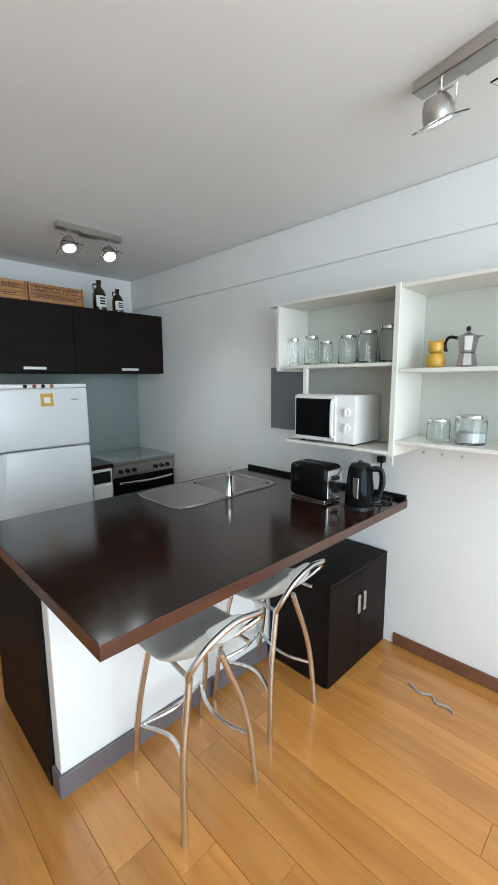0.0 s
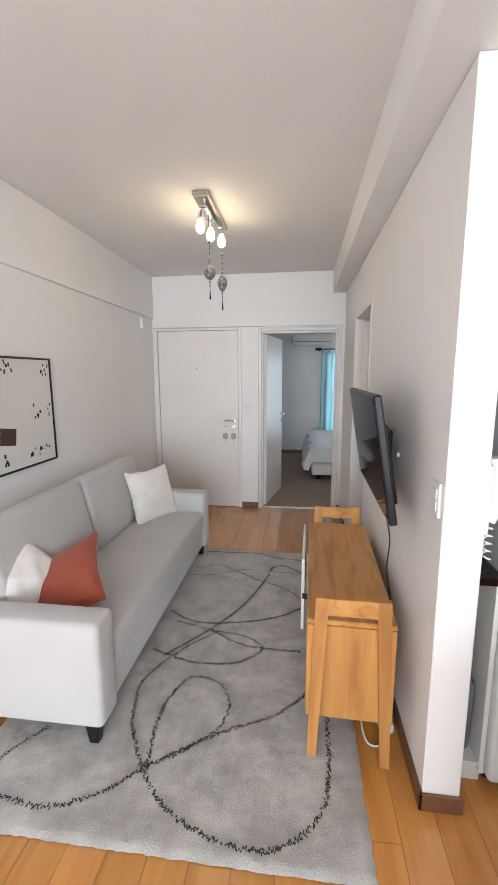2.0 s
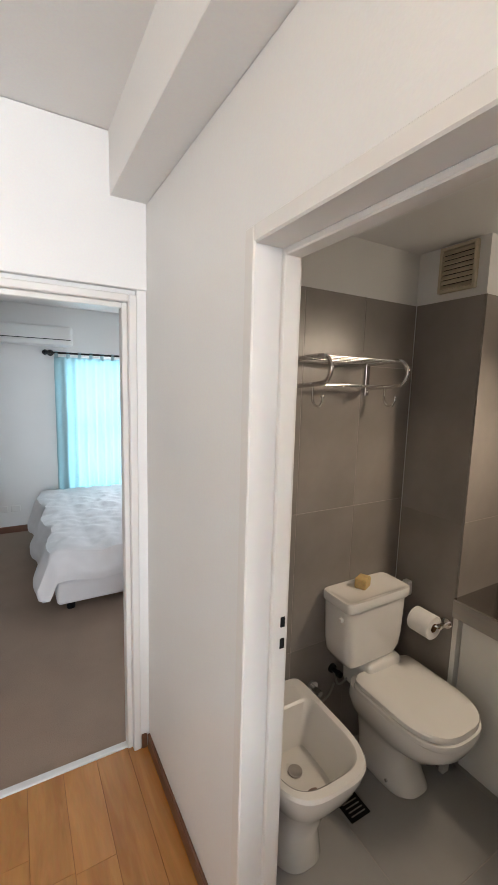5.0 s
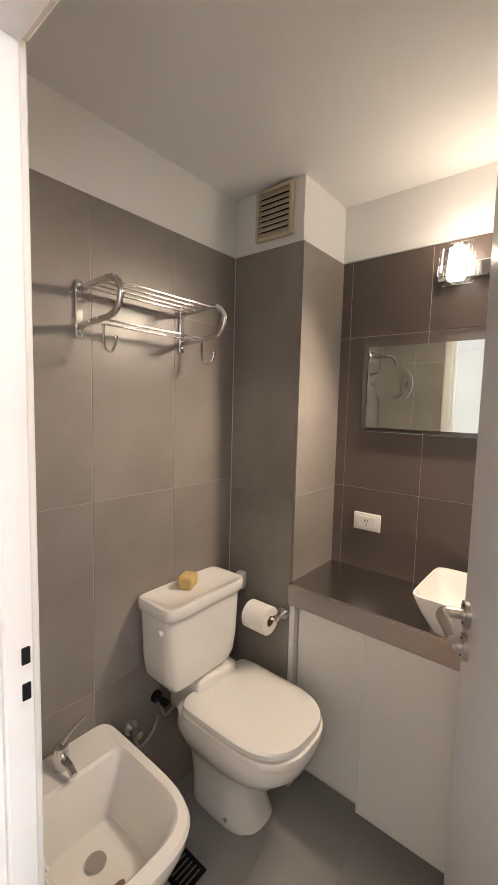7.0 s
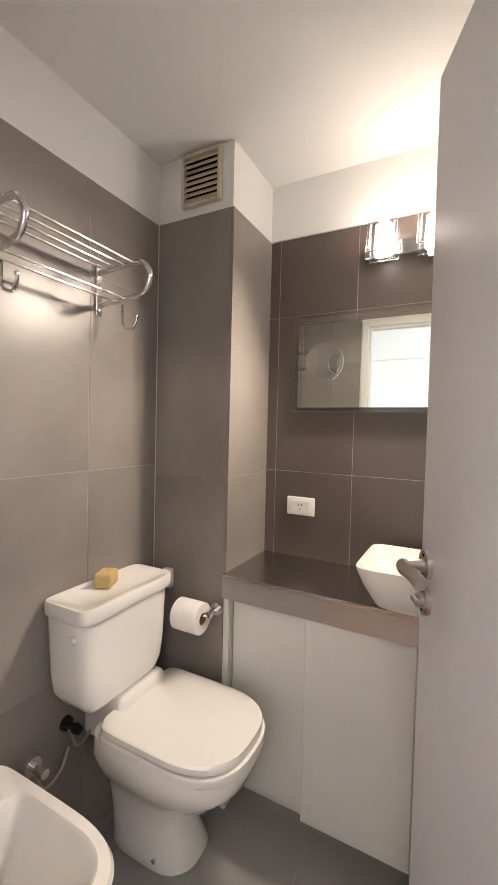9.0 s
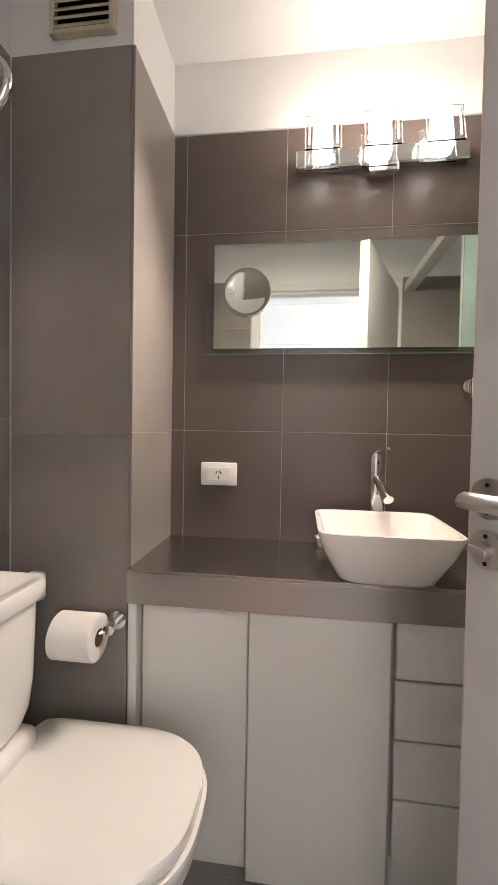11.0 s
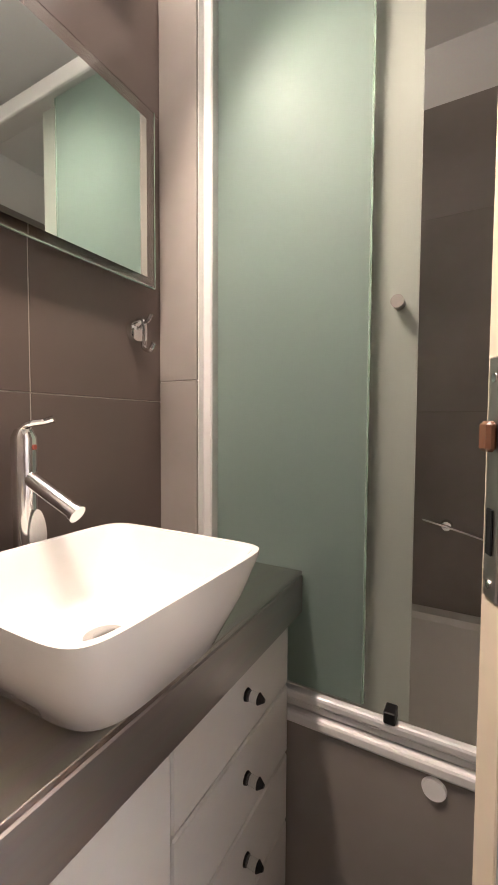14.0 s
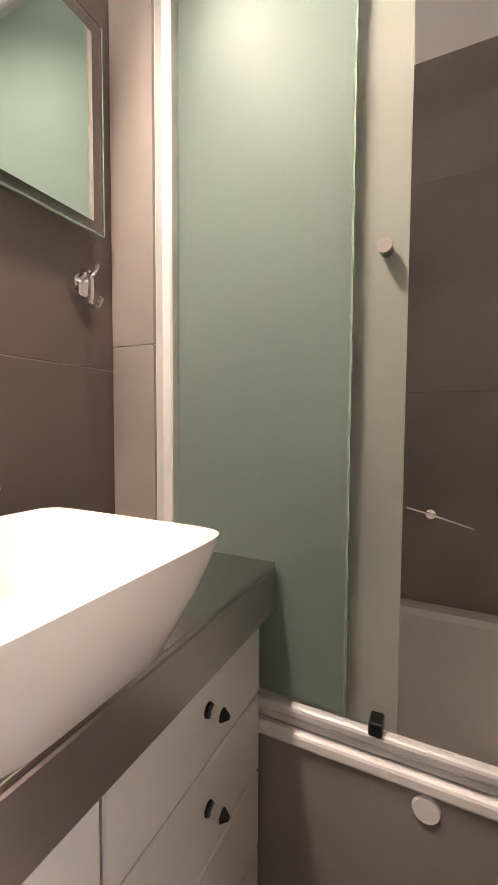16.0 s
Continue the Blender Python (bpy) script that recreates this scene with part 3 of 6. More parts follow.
# bathroom door, standing open inwards
d = thing("door_3", (XT + 0.06, 4.73, 0), "open grey-white bathroom door in a white frame", "door", "", "structure")
for nm, b in (("jamb", bx(XT - 0.004, XT + 0.132, 4.296, 4.345, 0.001, 2.0345, 0.004)), ("jamb", bx(XT - 0.004, XT + 0.132, 5.125, 5.168, 0.001, 2.0345, 0.004)), ("head", bx(XT - 0.004, XT + 0.132, 4.345, 5.125, 1.995, 2.036, 0.004)),
              ("stop", bx(XT + 0.07, XT + 0.115, 5.108, 5.125, 0.001, 1.995, 0.003)), ("stop", bx(XT + 0.07, XT + 0.115, 4.345, 5.108, 1.978, 1.995, 0.003))):
    part(nm, b, ENAMEL, d)
for z in (1.015, 1.075):
    part("strike_plate", bx(XT + 0.095, XT + 0.108, 5.105, 5.109, z - 0.014, z + 0.014, 0.001), BLACK, d)
ang = math.atan2(0.27, 0.649)
turn = Matrix.Translation((XT + 0.125, 4.352, 0)) @ Matrix.Rotation(ang, 4, "Z")
leaf = part("leaf", moved(bx(0, 0.6930, -0.04, 0, 0.012, 1.985, 0.002), turn), BATH_DOOR, d, "grey-white flush door leaf")
part("edge_strip", moved(bx(0.6930, 0.6960, -0.039, -0.001, 0.013, 1.984, 0.001), turn), CREAM_EDGE, leaf, "cream lipped door edge")
part("lock_plate", moved(bx(0.6960, 0.6985, -0.032, -0.008, 0.962, 1.168, 0.002), turn), SATIN, leaf, "metal mortise lock plate")
part("latch", moved(bx(0.6985, 0.7070, -0.03, -0.012, 1.088, 1.114, 0.003), turn), SKIRT, leaf, "brown latch bolt")
part("bolt", moved(bx(0.6985, 0.7005, -0.025, -0.015, 1.0, 1.04, 0.001), turn), BLACK, leaf)
for z in (0.975, 1.15):
    part("screw", moved(cyl((0.6985, -0.02, z), (0.7000, -0.02, z), 0.004, n=10), turn), CHROME, leaf)
lev = join(cyl((0.6550, 0, 1.075), (0.6550, 0.009, 1.075), 0.027, n=24), cyl((0.6550, 0, 1.075), (0.6550, 0.045, 1.075), 0.010), tube([(0.6550, 0.047, 1.075), (0.6300, 0.052, 1.076), (0.5850, 0.048, 1.077), (0.5500, 0.046, 1.074)], 0.0095, flat=1.3))
part("handle", moved(lev, turn), SATIN, leaf, "satin metal lever handle", True)
part("thumbturn", moved(join(cyl((0.6550, 0, 1.008), (0.6550, 0.009, 1.008), 0.026, n=24), cyl((0.6550, 0, 1.008), (0.6550, 0.02, 1.008), 0.012, n=16), bx(0.6400, 0.6700, 0.018, 0.026, 1.003, 1.013, 0.002)), turn), SATIN, leaf, "round metal privacy lock", True)
for zz in (1.093, 1.057, 1.026, 0.99):
    part("screw", moved(cyl((0.6550, 0.008, zz), (0.6550, 0.0105, zz), 0.003, n=8), turn), BLACK, leaf)
setting("threshold_bathroom", bx(XT + 0.09, XT + 0.118, 4.345, 5.125, -0.01, 0.007, 0.002), STEEL, "thin metal threshold strip", "threshold")

# window behind the walker
w = thing("window_1", (0.12, YN - 0.06, 0.3), "wide white-framed living room window", "window", "", "structure")
for x0, x1 in ((-1.5, -1.44), (-0.44, -0.38), (0.62, 0.68), (1.69, 1.75)):
    part("stile", bx(x0, x1, YN - 0.09, YN - 0.04, 0.3, 2.35, 0.004), ALU, w)
for z0, z1 in ((0.3, 0.36), (2.29, 2.35)):
    part("rail", bx(-1.44, 1.69, YN - 0.088, YN - 0.042, z0, z1, 0.004), ALU, w)

# bedroom window, rod and curtain
w = thing("window_2", (1.36, 9.46, 0.35), "bedroom window behind sheer curtain", "window", "", "structure")
part("window_frame", join(bx(0.42, 0.47, 9.43, 9.49, 0.35, 1.98, 0.003), bx(2.25, 2.3, 9.43, 9.49, 0.35, 1.98, 0.003), bx(0.47, 2.25, 9.43, 9.49, 0.35, 0.4, 0.003), bx(0.47, 2.25, 9.43, 9.49, 1.93, 1.98, 0.003), bx(0.47, 2.25, 9.44, 9.48, 1.15, 1.19, 0.003), bx(1.33, 1.39, 9.43, 9.49, 0.4, 1.93, 0.003)), ALU, w)
SHEER, n_, l_, p_ = nodes_of("sheer white curtain")
p_.inputs["Base Color"].default_value = (0.62, 0.68, 0.67, 1)
p_.inputs["Roughness"].default_value, p_.inputs["Transmission Weight"].default_value = 0.8, 0.0
tr_, mx_ = n_.new("ShaderNodeBsdfTranslucent"), n_.new("ShaderNodeMixShader")
tr_.inputs["Color"].default_value = (0.16, 0.35, 0.41, 1)
mx_.inputs["Fac"].default_value = 0.6
l_.new(p_.outputs[0], mx_.inputs[1])
l_.new(tr_.outputs[0], mx_.inputs[2])
l_.new(mx_.outputs[0], n_["Material Output"].inputs["Surface"])
cu = thing("curtain", (1.2, 9.34, 2.0), "sheer white tab-top curtain hanging from a black rod", "curtain")
cols = 150
xs = [0.31 + 1.02 * i / cols for i in range(cols + 1)]
rows = []
for k in range(9):
    z = 1.955 - k * (1.955 - 0.25) / 8
    rows.append([Vector((x, 9.335 + (0.012 + 0.010 * k / 8) * math.sin(x * 62 + 0.9 * math.sin(x * 7)) + 0.006 * math.sin(x * 23 + k), z)) for x in xs])
part("cloth", loft(rows, close=False), SHEER, cu, "", True)
for i in range(9):
    x = 0.335 + i * 0.12
    part("tab", bx(x - 0.018, x + 0.018, 9.325, 9.347, 1.94, 2.015, 0.003), SHEER, cu)
rod = thing("curtain_rod", (1.2, 9.335, 2.0), "black curtain rod with ball finial", "curtain rod")
part("rod", cyl((0.24, 9.335, 1.998), (2.15, 9.335, 1.998), 0.011), BLACK, rod, "", True)
part("finial", lathe([(0.012, -0.03), (0.02, -0.02), (0.034, 0.0), (0.02, 0.02), (0.012, 0.03)], (0, 0, 0)), BLACK, rod, "", True).matrix_local = Matrix.Translation((0.225 - 1.2, 0, -0.002)) @ Matrix.Rotation(radians(90), 4, "Y") @ Matrix.Translation((1.2, 9.335, 2.0))
part("bracket", join(cyl((0.28, 9.335, 1.998), (0.28, 9.398, 1.998), 0.009), cyl((0.28, 9.392, 1.998), (0.28, 9.4, 1.998), 0.035)), BLACK, rod, "", True)
ac = thing("air_conditioner", (0.16, 9.3, 2.2), "white split air conditioner mounted high on the wall", "air conditioner")
part("body", bx(-0.235, 0.495, 9.19, 9.4, 2.065, 2.27, 0.03, 3), WHITEPL, ac, "", True)
part("louvre", bx(-0.20, 0.46, 9.175, 9.20, 2.072, 2.12, 0.006, 2), WHITEPL, ac, "", True)
part("slot", bx(-0.21, 0.47, 9.183, 9.192, 2.125, 2.132, 0.001), BLACK, ac)
so = thing("wall_socket", (-0.19, 9.4, 0.28), "white double wall socket low on the bedroom wall", "socket")
part("plate", join(bx(-0.29, -0.2, 9.39, 9.4, 0.24, 0.31, 0.004), bx(-0.17, -0.08, 9.39, 9.4, 0.24, 0.31, 0.004)), WHITEPL, so)

# bed
bed = thing("bed", (1.2, 8.1, 0), "made bed with crumpled white quilted duvet on pale box base", "bed")
part("base", bx(0.12, 2.06, 7.36, 8.9, 0.07, 0.26, 0.03, 3), DUVET, bed, "pale fabric box base", True)
part("mattress", bx(0.12, 2.06, 7.36, 8.9, 0.262, 0.42, 0.05, 3), DUVET, bed, "white mattress", True)
for x in (0.22, 1.91):
    for y in (7.45, 8.8):
        part("leg", cyl((x, y, 0.0025), (x, y, 0.08), 0.03, 0.035), BLACK, bed)
nx, ny = 100, 100
rows = []
for i in range(nx + 1):
    row = []
    for j in range(ny + 1):
        u, v = -0.36 + i / nx * 2.3, -0.24 + j / ny * 2.05
        x, y, z = 0.12 + u, 7.36 + v, 0.485
        du, dv = max(0, -u), max(0, -v)
        if du > 0:
            x, z = 0.10 - 0.10 * min(1, du / 0.3) + 0.025 * math.sin(9 * y), z - du * 0.85
        if dv > 0:
            y, z = 7.34 - 0.06 * min(1, dv / 0.2) + 0.02 * math.sin(11 * x), z - dv * 0.85
        quilt = 0.016 * abs(math.sin(u * 13)) ** 0.5 * abs(math.sin(v * 13)) ** 0.5
        row.append(Vector((x, y, max(0.16, z + quilt + 0.014 * noise.noise(Vector((u * 5, v * 5, 0))) + 0.010 * noise.noise(Vector((u * 14, v * 14, 3)))))))
    rows.append(row)
part("duvet", loft(rows, close=False), DUVET, bed, "crumpled white quilted duvet", True)

# ---- living room ----
sofa = thing("sofa", (-1.26, 3.74, 0), "light grey linen three-seat sofa on black feet", "sofa")
part("base", bx(-1.66, -0.845, 2.93, 4.65, 0.115, 0.30, 0.02, 2), FABRIC, sofa, "", True)
part("seat_cushion", bx(-1.50, -0.825, 2.945, 4.585, 0.285, 0.425, 0.035, 4), FABRIC, sofa, "", True)
for y0, y1 in ((2.79, 2.94), (4.59, 4.745)):
    part("armrest", bx(-1.69, -0.82, y0, y1, 0.112, 0.575, 0.028, 4), FABRIC, sofa, "", True)
part("back", bx(-1.70, -1.50, 2.942, 4.588, 0.115, 0.78, 0.05, 4), FABRIC, sofa, "", True)
for y, sd in ((3.353, 3), (4.176, 5)):
    part("back_cushion", moved(bx(-0.085, 0.085, -0.408, 0.408, -0.24, 0.24, 0.042, 5), Matrix.Translation((-1.43, y, 0.64)) @ Matrix.Rotation(radians(-13), 4, "Y")), FABRIC, sofa, "", True)
for x in (-1.62, -0.885):
    for y in (2.845, 4.68):
        part("foot", loft([superring(x, y, 0.017, 0.022, 0.022, 6, 16), superring(x, y, 0.125, 0.034, 0.034, 6, 16)]), BLACK, sofa, "black tapered wooden foot")

cs = thing("cushion", (-1.27, 4.42, 0.43), "white fluffy square cushion leaning on the sofa back", "cushion", "sofa cushions")
part("cover", puff(0.40, 0.40, 0.13, Matrix.Translation((-1.21, 4.45, 0.60)) @ Matrix.Rotation(radians(-28), 4, "Z") @ Matrix.Rotation(radians(72), 4, "Y") @ Matrix.Rotation(radians(90), 4, "Z"), 1, 0.004, 26, 26), FUR, cs, "", True)
cs = thing("cushion", (-1.35, 3.05, 0.43), "white fluffy cushion lying by the sofa arm", "cushion", "sofa cushions")
part("cover", puff(0.38, 0.32, 0.13, Matrix.Translation((-1.33, 3.12, 0.555)) @ Matrix.Rotation(radians(25), 4, "X") @ Matrix.Rotation(radians(60), 4, "Y"), 2, 0.0015, 26, 26), FUR, cs, "", True)
cs = thing("cushion", (-1.10, 3.15, 0.43), "rust red linen cushion propped on one corner", "cushion", "sofa cushions")
part("cover", puff(0.40, 0.40, 0.13, Matrix.Translation((-1.20, 3.17, 0.525)) @ Matrix.Rotation(radians(-20), 4, "Z") @ Matrix.Rotation(radians(38), 4, "X") @ Matrix.Rotation(radians(45), 4, "Z"), 4, 0.0, 18, 18), RUST, cs, "", True)

# rug with drawn loops
rug = thing("rug", (-0.5, 3.64, 0), "pale grey shag rug with dark looping lines", "rug")
rnd = random.Random(5)
bm = bmesh.new()
nx, ny = 90, 130
gv = [[bm.verts.new((-1.34 + 1.545 * i / nx + (rnd.uniform(-.003, .003) if i in (0, nx) else 0), 2.47 + 2.33 * j / ny + (rnd.uniform(-.003, .003) if j in (0, ny) else 0),
       0.004 if i in (0, nx) or j in (0, ny) else 0.0135 + rnd.uniform(-0.004, 0.004))) for j in range(ny + 1)] for i in range(nx + 1)]
for i in range(nx):
    for j in range(ny):
        bm.faces.new((gv[i][j], gv[i + 1][j], gv[i + 1][j + 1], gv[i][j + 1]))
part("shag", bm, RUGM, rug, "", True)
bm = bmesh.new()
for line in RUGLINES:
    pts = smooth_path([(x, y, 0.0185) for x, y in line], 16)
    for a, b in zip(pts, pts[1:]):
        d_ = (b - a)
        if d_.length < 1e-5:
            continue
        s_ = Vector((-d_.y, d_.x, 0)).normalized()
        steps = max(1, int(d_.length / 0.0042))
        for k in range(steps):
            p = a + d_ * (k + rnd.random()) / steps + s_ * rnd.uniform(-0.007, 0.007)
            if rnd.random() < 0.12 + 0.1 * math.sin(p.x * 90 + p.y * 70):
                continue
            e = (s_ * rnd.uniform(0.4, 1) + d_.normalized() * rnd.uniform(-0.9, 0.9)).normalized() * rnd.uniform(0.003, 0.0075)
            f_ = Vector((-e.y, e.x, 0)).normalized() * rnd.uniform(0.0016, 0.0028)
            up = Vector((0, 0, rnd.uniform(0.0, 0.004)))
            bm.faces.new([bm.verts.new(p + q) for q in (-e - f_, -e + f_, e + f_ + up, e - f_ + up)])
tagged(part("tuft_line", bm, RUGLINE, rug, "charcoal looping lines in the pile"), kind="stuff")

# television bench
tb = thing("tv_bench", (0.17, 3.55, 0), "golden wood television bench with white sliding doors", "tv bench")
Y0, Y1 = 2.90, 3.965
part("top", bx(0.005, 0.345, Y0, Y1, 0.578, 0.60, 0.004), OAK, tb, "figured golden wood top")
part("bottom", bx(0.008, 0.342, Y0 + 0.01, Y1 - 0.01, 0.175, 0.195, 0.002), OAK, tb)
for y in (Y0 + 0.001, (Y0 + Y1) / 2 - 0.01, Y1 - 0.021):
    part("side_panel", bx(0.007, 0.343, y, y + 0.02, 0.177, 0.576, 0.002), OAKUP, tb)
part("back_panel", bx(0.332, 0.342, Y0 + 0.022, Y1 - 0.022, 0.196, 0.577, 0.001), OAKUP, tb)
part("door", bx(-0.03, -0.013, 3.45, Y1 - 0.003, 0.185, 0.585, 0.003), WHITEPL, tb, "white lacquered sliding door")
dr = part("door", bx(0.004, 0.018, Y0 + 0.022, 3.52, 0.2, 0.574, 0.003), OAKUP, tb, "golden wood door")
part("knob", cyl((0.004, 3.36, 0.43), (-0.022, 3.36, 0.43), 0.012, 0.014), BLACK, dr, "black round knob", True)
for y, s in ((Y0 - 0.026, 1), (Y1 + 0.002, 1)):
    for xa, xb in ((0.032, 0.062), (0.318, 0.288)):
        part("leg", loft([[Vector((xx + q, yy, z)) for q, yy in ((-0.024 * kk, y), (0.024 * kk, y), (0.024 * kk, y + 0.024), (-0.024 * kk, y + 0.024))] for xx, z, kk in ((xa, 0.001, 0.75), (xa * 0.4 + xb * 0.6, 0.45, 1.0), (xb, 0.705, 1.05))]), OAKUP, tb, "splayed wooden leg")
    part("rail", bx(0.08, 0.270, y + 0.001, y + 0.023, 0.635, 0.703, 0.002), OAK, tb, "top rail of the end frame")

tb.rotation_euler[2] = radians(-1.6)

# television on its wall arm
tv = thing("television", (0.27, 3.55, 1.1), "black flat television tilted on a wall arm", "television")
T = Matrix.Translation(TVC) @ Matrix.Rotation(-TVYAW, 4, "Z") @ Matrix.Rotation(-TVTILT, 4, "Y")
hw, hh = TVW / 2, TVW * 9 / 32
part("frame", moved(join(bx(0.0, 0.03, -hw, hw, -hh, hh, 0.006, 2), bx(0.03, 0.055, -hw * 0.8, hw * 0.8, -hh * 0.8, hh * 0.5, 0.01, 2)), T), BLACK, tv)
part("screen", moved(bx(-0.002, 0.002, -hw + 0.012, hw - 0.012, -hh + 0.02, hh - 0.012, 0.001), T), GLOSSBLACK, tv, "dark glossy screen")
part("wall_plate", bx(0.385, 0.3995, 3.50, 3.60, 1.03, 1.26, 0.003), BLACK, tv)
part("arm", join(tube([(0.385, 3.55, 1.18), (0.35, 3.62, 1.18), (TVC[0] + 0.06, TVC[1], 1.17)], 0.014, k=1), tube([(0.385, 3.55, 1.10), (0.35, 3.62, 1.10), (TVC[0] + 0.06, TVC[1], 1.11)], 0.012, k=1)), BLACK, tv)
part("bracket", moved(bx(0.05, 0.068, -0.1, 0.1, -0.12, 0.12, 0.003), T), BLACK, tv)
part("cable", tube([(0.36, 3.42, 0.90), (0.385, 3.38, 0.75), (0.375, 3.36, 0.6), (0.39, 3.30, 0.45), (0.385, 3.2, 0.25), (0.39, 3.12, 0.02)], 0.0035, 6), BLACK, tv)
pl = thing("power_strip", (0.33, 3.05, 0), "white power strip with cable on the floor", "power strip")
part("body", moved(bx(-0.03, 0.03, -0.09, 0.09, 0.0, 0.045, 0.01, 2), pose(0.33, 3.12, 0.002, 0, 0, 8)), WHITEPL, pl, "", True)
part("cable", tube([(0.33, 3.03, 0.02), (0.30, 2.97, 0.007), (0.25, 2.98, 0.006), (0.24, 3.08, 0.021), (0.30, 3.2, 0.012)], 0.004, 6), WHITEPL, pl)

# picture over the sofa
pic = thing("picture", (XL, 3.52, 1.29), "framed cream print with brown squares and black marks", "picture")
PY0, PY1, PZ0, PZ1 = 2.97, 3.995, 0.975, 1.642
part("frame", join(bx(XL + 0.001, XL + 0.025, PY0, PY1, PZ0, PZ0 + 0.012, 0.002), bx(XL + 0.001, XL + 0.025, PY0, PY1, PZ1 - 0.012, PZ1, 0.002), bx(XL + 0.001, XL + 0.025, PY0, PY0 + 0.012, PZ0 + 0.012, PZ1 - 0.012, 0.002), bx(XL + 0.001, XL + 0.025, PY1 - 0.012, PY1, PZ0 + 0.012, PZ1 - 0.012, 0.002)), BLACK, pic, "thin black frame")
part("print", bx(XL + 0.002, XL + 0.017, PY0 + 0.012, PY1 - 0.012, PZ0 + 0.012, PZ1 - 0.012, 0), CANVAS, pic)
for y, z, sy, sz, a, dot in ((3.465, 1.505, 0.075, 0.046, 3, 0.012), (3.345, 1.366, 0.165, 0.085, 2, 0.018), (3.55, 1.186, 0.13, 0.098, -9, 0), (3.12, 1.25, 0.10, 0.08, 5, 0)):
    sq = part("square", moved(bx(0, 0.0012, -sy / 2, sy / 2, -sz / 2, sz / 2, 0.0004), pose(XL + 0.0172, y, z, a, 0, 0)), BROWNINK, pic, "brown printed square")
    if dot:
        part("dot", cyl((XL + 0.0184, y, z), (XL + 0.0192, y, z), dot, n=18), CANVAS, sq)
        part("dot_centre", cyl((XL + 0.0192, y, z), (XL + 0.0198, y, z), dot * 0.5, n=14), BROWNINK, sq)
rnd = random.Random(11)
marks = []
for cy, cz, n, sy, sz in ((3.60, 1.585, 12, 0.15, 0.035), (3.93, 1.57, 6, 0.04, 0.04), (3.88, 1.31, 8, 0.09, 0.045), (3.83, 1.06, 9, 0.11, 0.025), (3.50, 1.04, 4, 0.04, 0.04), (3.28, 1.10, 5, 0.06, 0.04), (3.15, 1.55, 8, 0.12, 0.04), (3.1, 1.05, 8, 0.1, 0.03)):
    for k in range(n):
        y, z, w_, h_ = cy + rnd.uniform(-sy, sy), cz + rnd.uniform(-sz, sz), rnd.uniform(0.006, 0.016), rnd.uniform(0.012, 0.028)
        marks.append(moved(bx(0, 0.001, -w_ / 2, w_ / 2, -h_ / 2, h_ / 2, 0), pose(XL + 0.0172, min(y, PY1 - 0.03), z, rnd.uniform(-30, 30), 0, 0)))
marks.append(bx(XL + 0.0172, XL + 0.0182, 3.432, 3.438, 1.02, 1.15, 0))
for b in marks:
    part("mark", b, BLACK, pic)

# ceiling lamp with three warm bulbs and two hanging ornaments
cl = thing("ceiling_lamp", (-0.65, 4.3, ZL), "chrome bar ceiling lamp with lit warm bulbs", "ceiling lamp")
part("plate", bx(-0.71, -0.61, 3.98, 4.60, ZL - 0.025, ZL - 0.0005, 0.004), SATIN, cl, "brushed metal ceiling plate")
part("bar", bx(-0.685, -0.635, 4.04, 4.56, ZL - 0.075, ZL - 0.055, 0.004), CHROME, cl)
for y in (4.10, 4.50):
    part("post", cyl((-0.66, y, ZL - 0.06), (-0.66, y, ZL - 0.02), 0.01), CHROME, cl)
for k, y in enumerate((4.10, 4.26, 4.40)):
    x = -0.66 + (-0.03, 0.0, 0.045)[k]
    part("arm", tube([(-0.66, y, ZL - 0.066), (x, y, ZL - 0.07), (x, y, ZL - 0.09)], 0.008, k=1), CHROME, cl)
    part("socket", cyl((x, y, ZL - 0.115), (x, y, ZL - 0.08), 0.017, 0.014), CHROME, cl, "", True)
    bb = part("bulb", lathe([(0.012, 0.0), (0.018, -0.01), (0.026, -0.035), (0.028, -0.05), (0.024, -0.07), (0.013, -0.082), (0.003, -0.085)], (x, y, ZL - 0.115)), BULB, cl, "lit warm light bulb", True)
    bb.visible_shadow = False
for y, x, zt, zo, tag in ((4.235, -0.665, ZL - 0.25, 2.20, "round"), (4.33, -0.60, ZL - 0.28, 2.145, "egg-shaped")):
    orn = thing("hanging_ornament", (x, y, zo), f"painted {tag} ornament hanging on a beaded string", "ornament", "ornaments on the lamp")
    part("string", cyl((x, y, zo - 0.16), (x, y, ZL - 0.07), 0.0015, n=6), BLACK, orn)
    part("ball", lathe([(0.004, 0.048), (0.022, 0.042), (0.038, 0.02), (0.041, 0.0), (0.034, -0.024), (0.02, -0.04), (0.004, -0.047)] if tag == "round" else [(0.004, 0.055), (0.018, 0.05), (0.032, 0.028), (0.034, 0.008), (0.027, -0.02), (0.014, -0.042), (0.004, -0.05)], (x, y, zo), 20), PAINTED, orn, "painted blue and white ball", True)
    for zz, r in ((zo + 0.075, 0.008), (zo + 0.10, 0.006), (zo + 0.14, 0.009), (zo - 0.06, 0.007), (zo - 0.085, 0.005), (zo + 0.19, 0.01)):
        part("bead", lathe([(0.001, r), (r * 0.8, r * 0.6), (r, 0), (r * 0.8, -r * 0.6), (0.001, -r)], (x, y, zz), 10), PAINTED, orn, "", True)
    part("tassel", cyl((x, y, zo - 0.17), (x, y, zo - 0.11), 0.006, 0.002, 8), BLACK, orn)


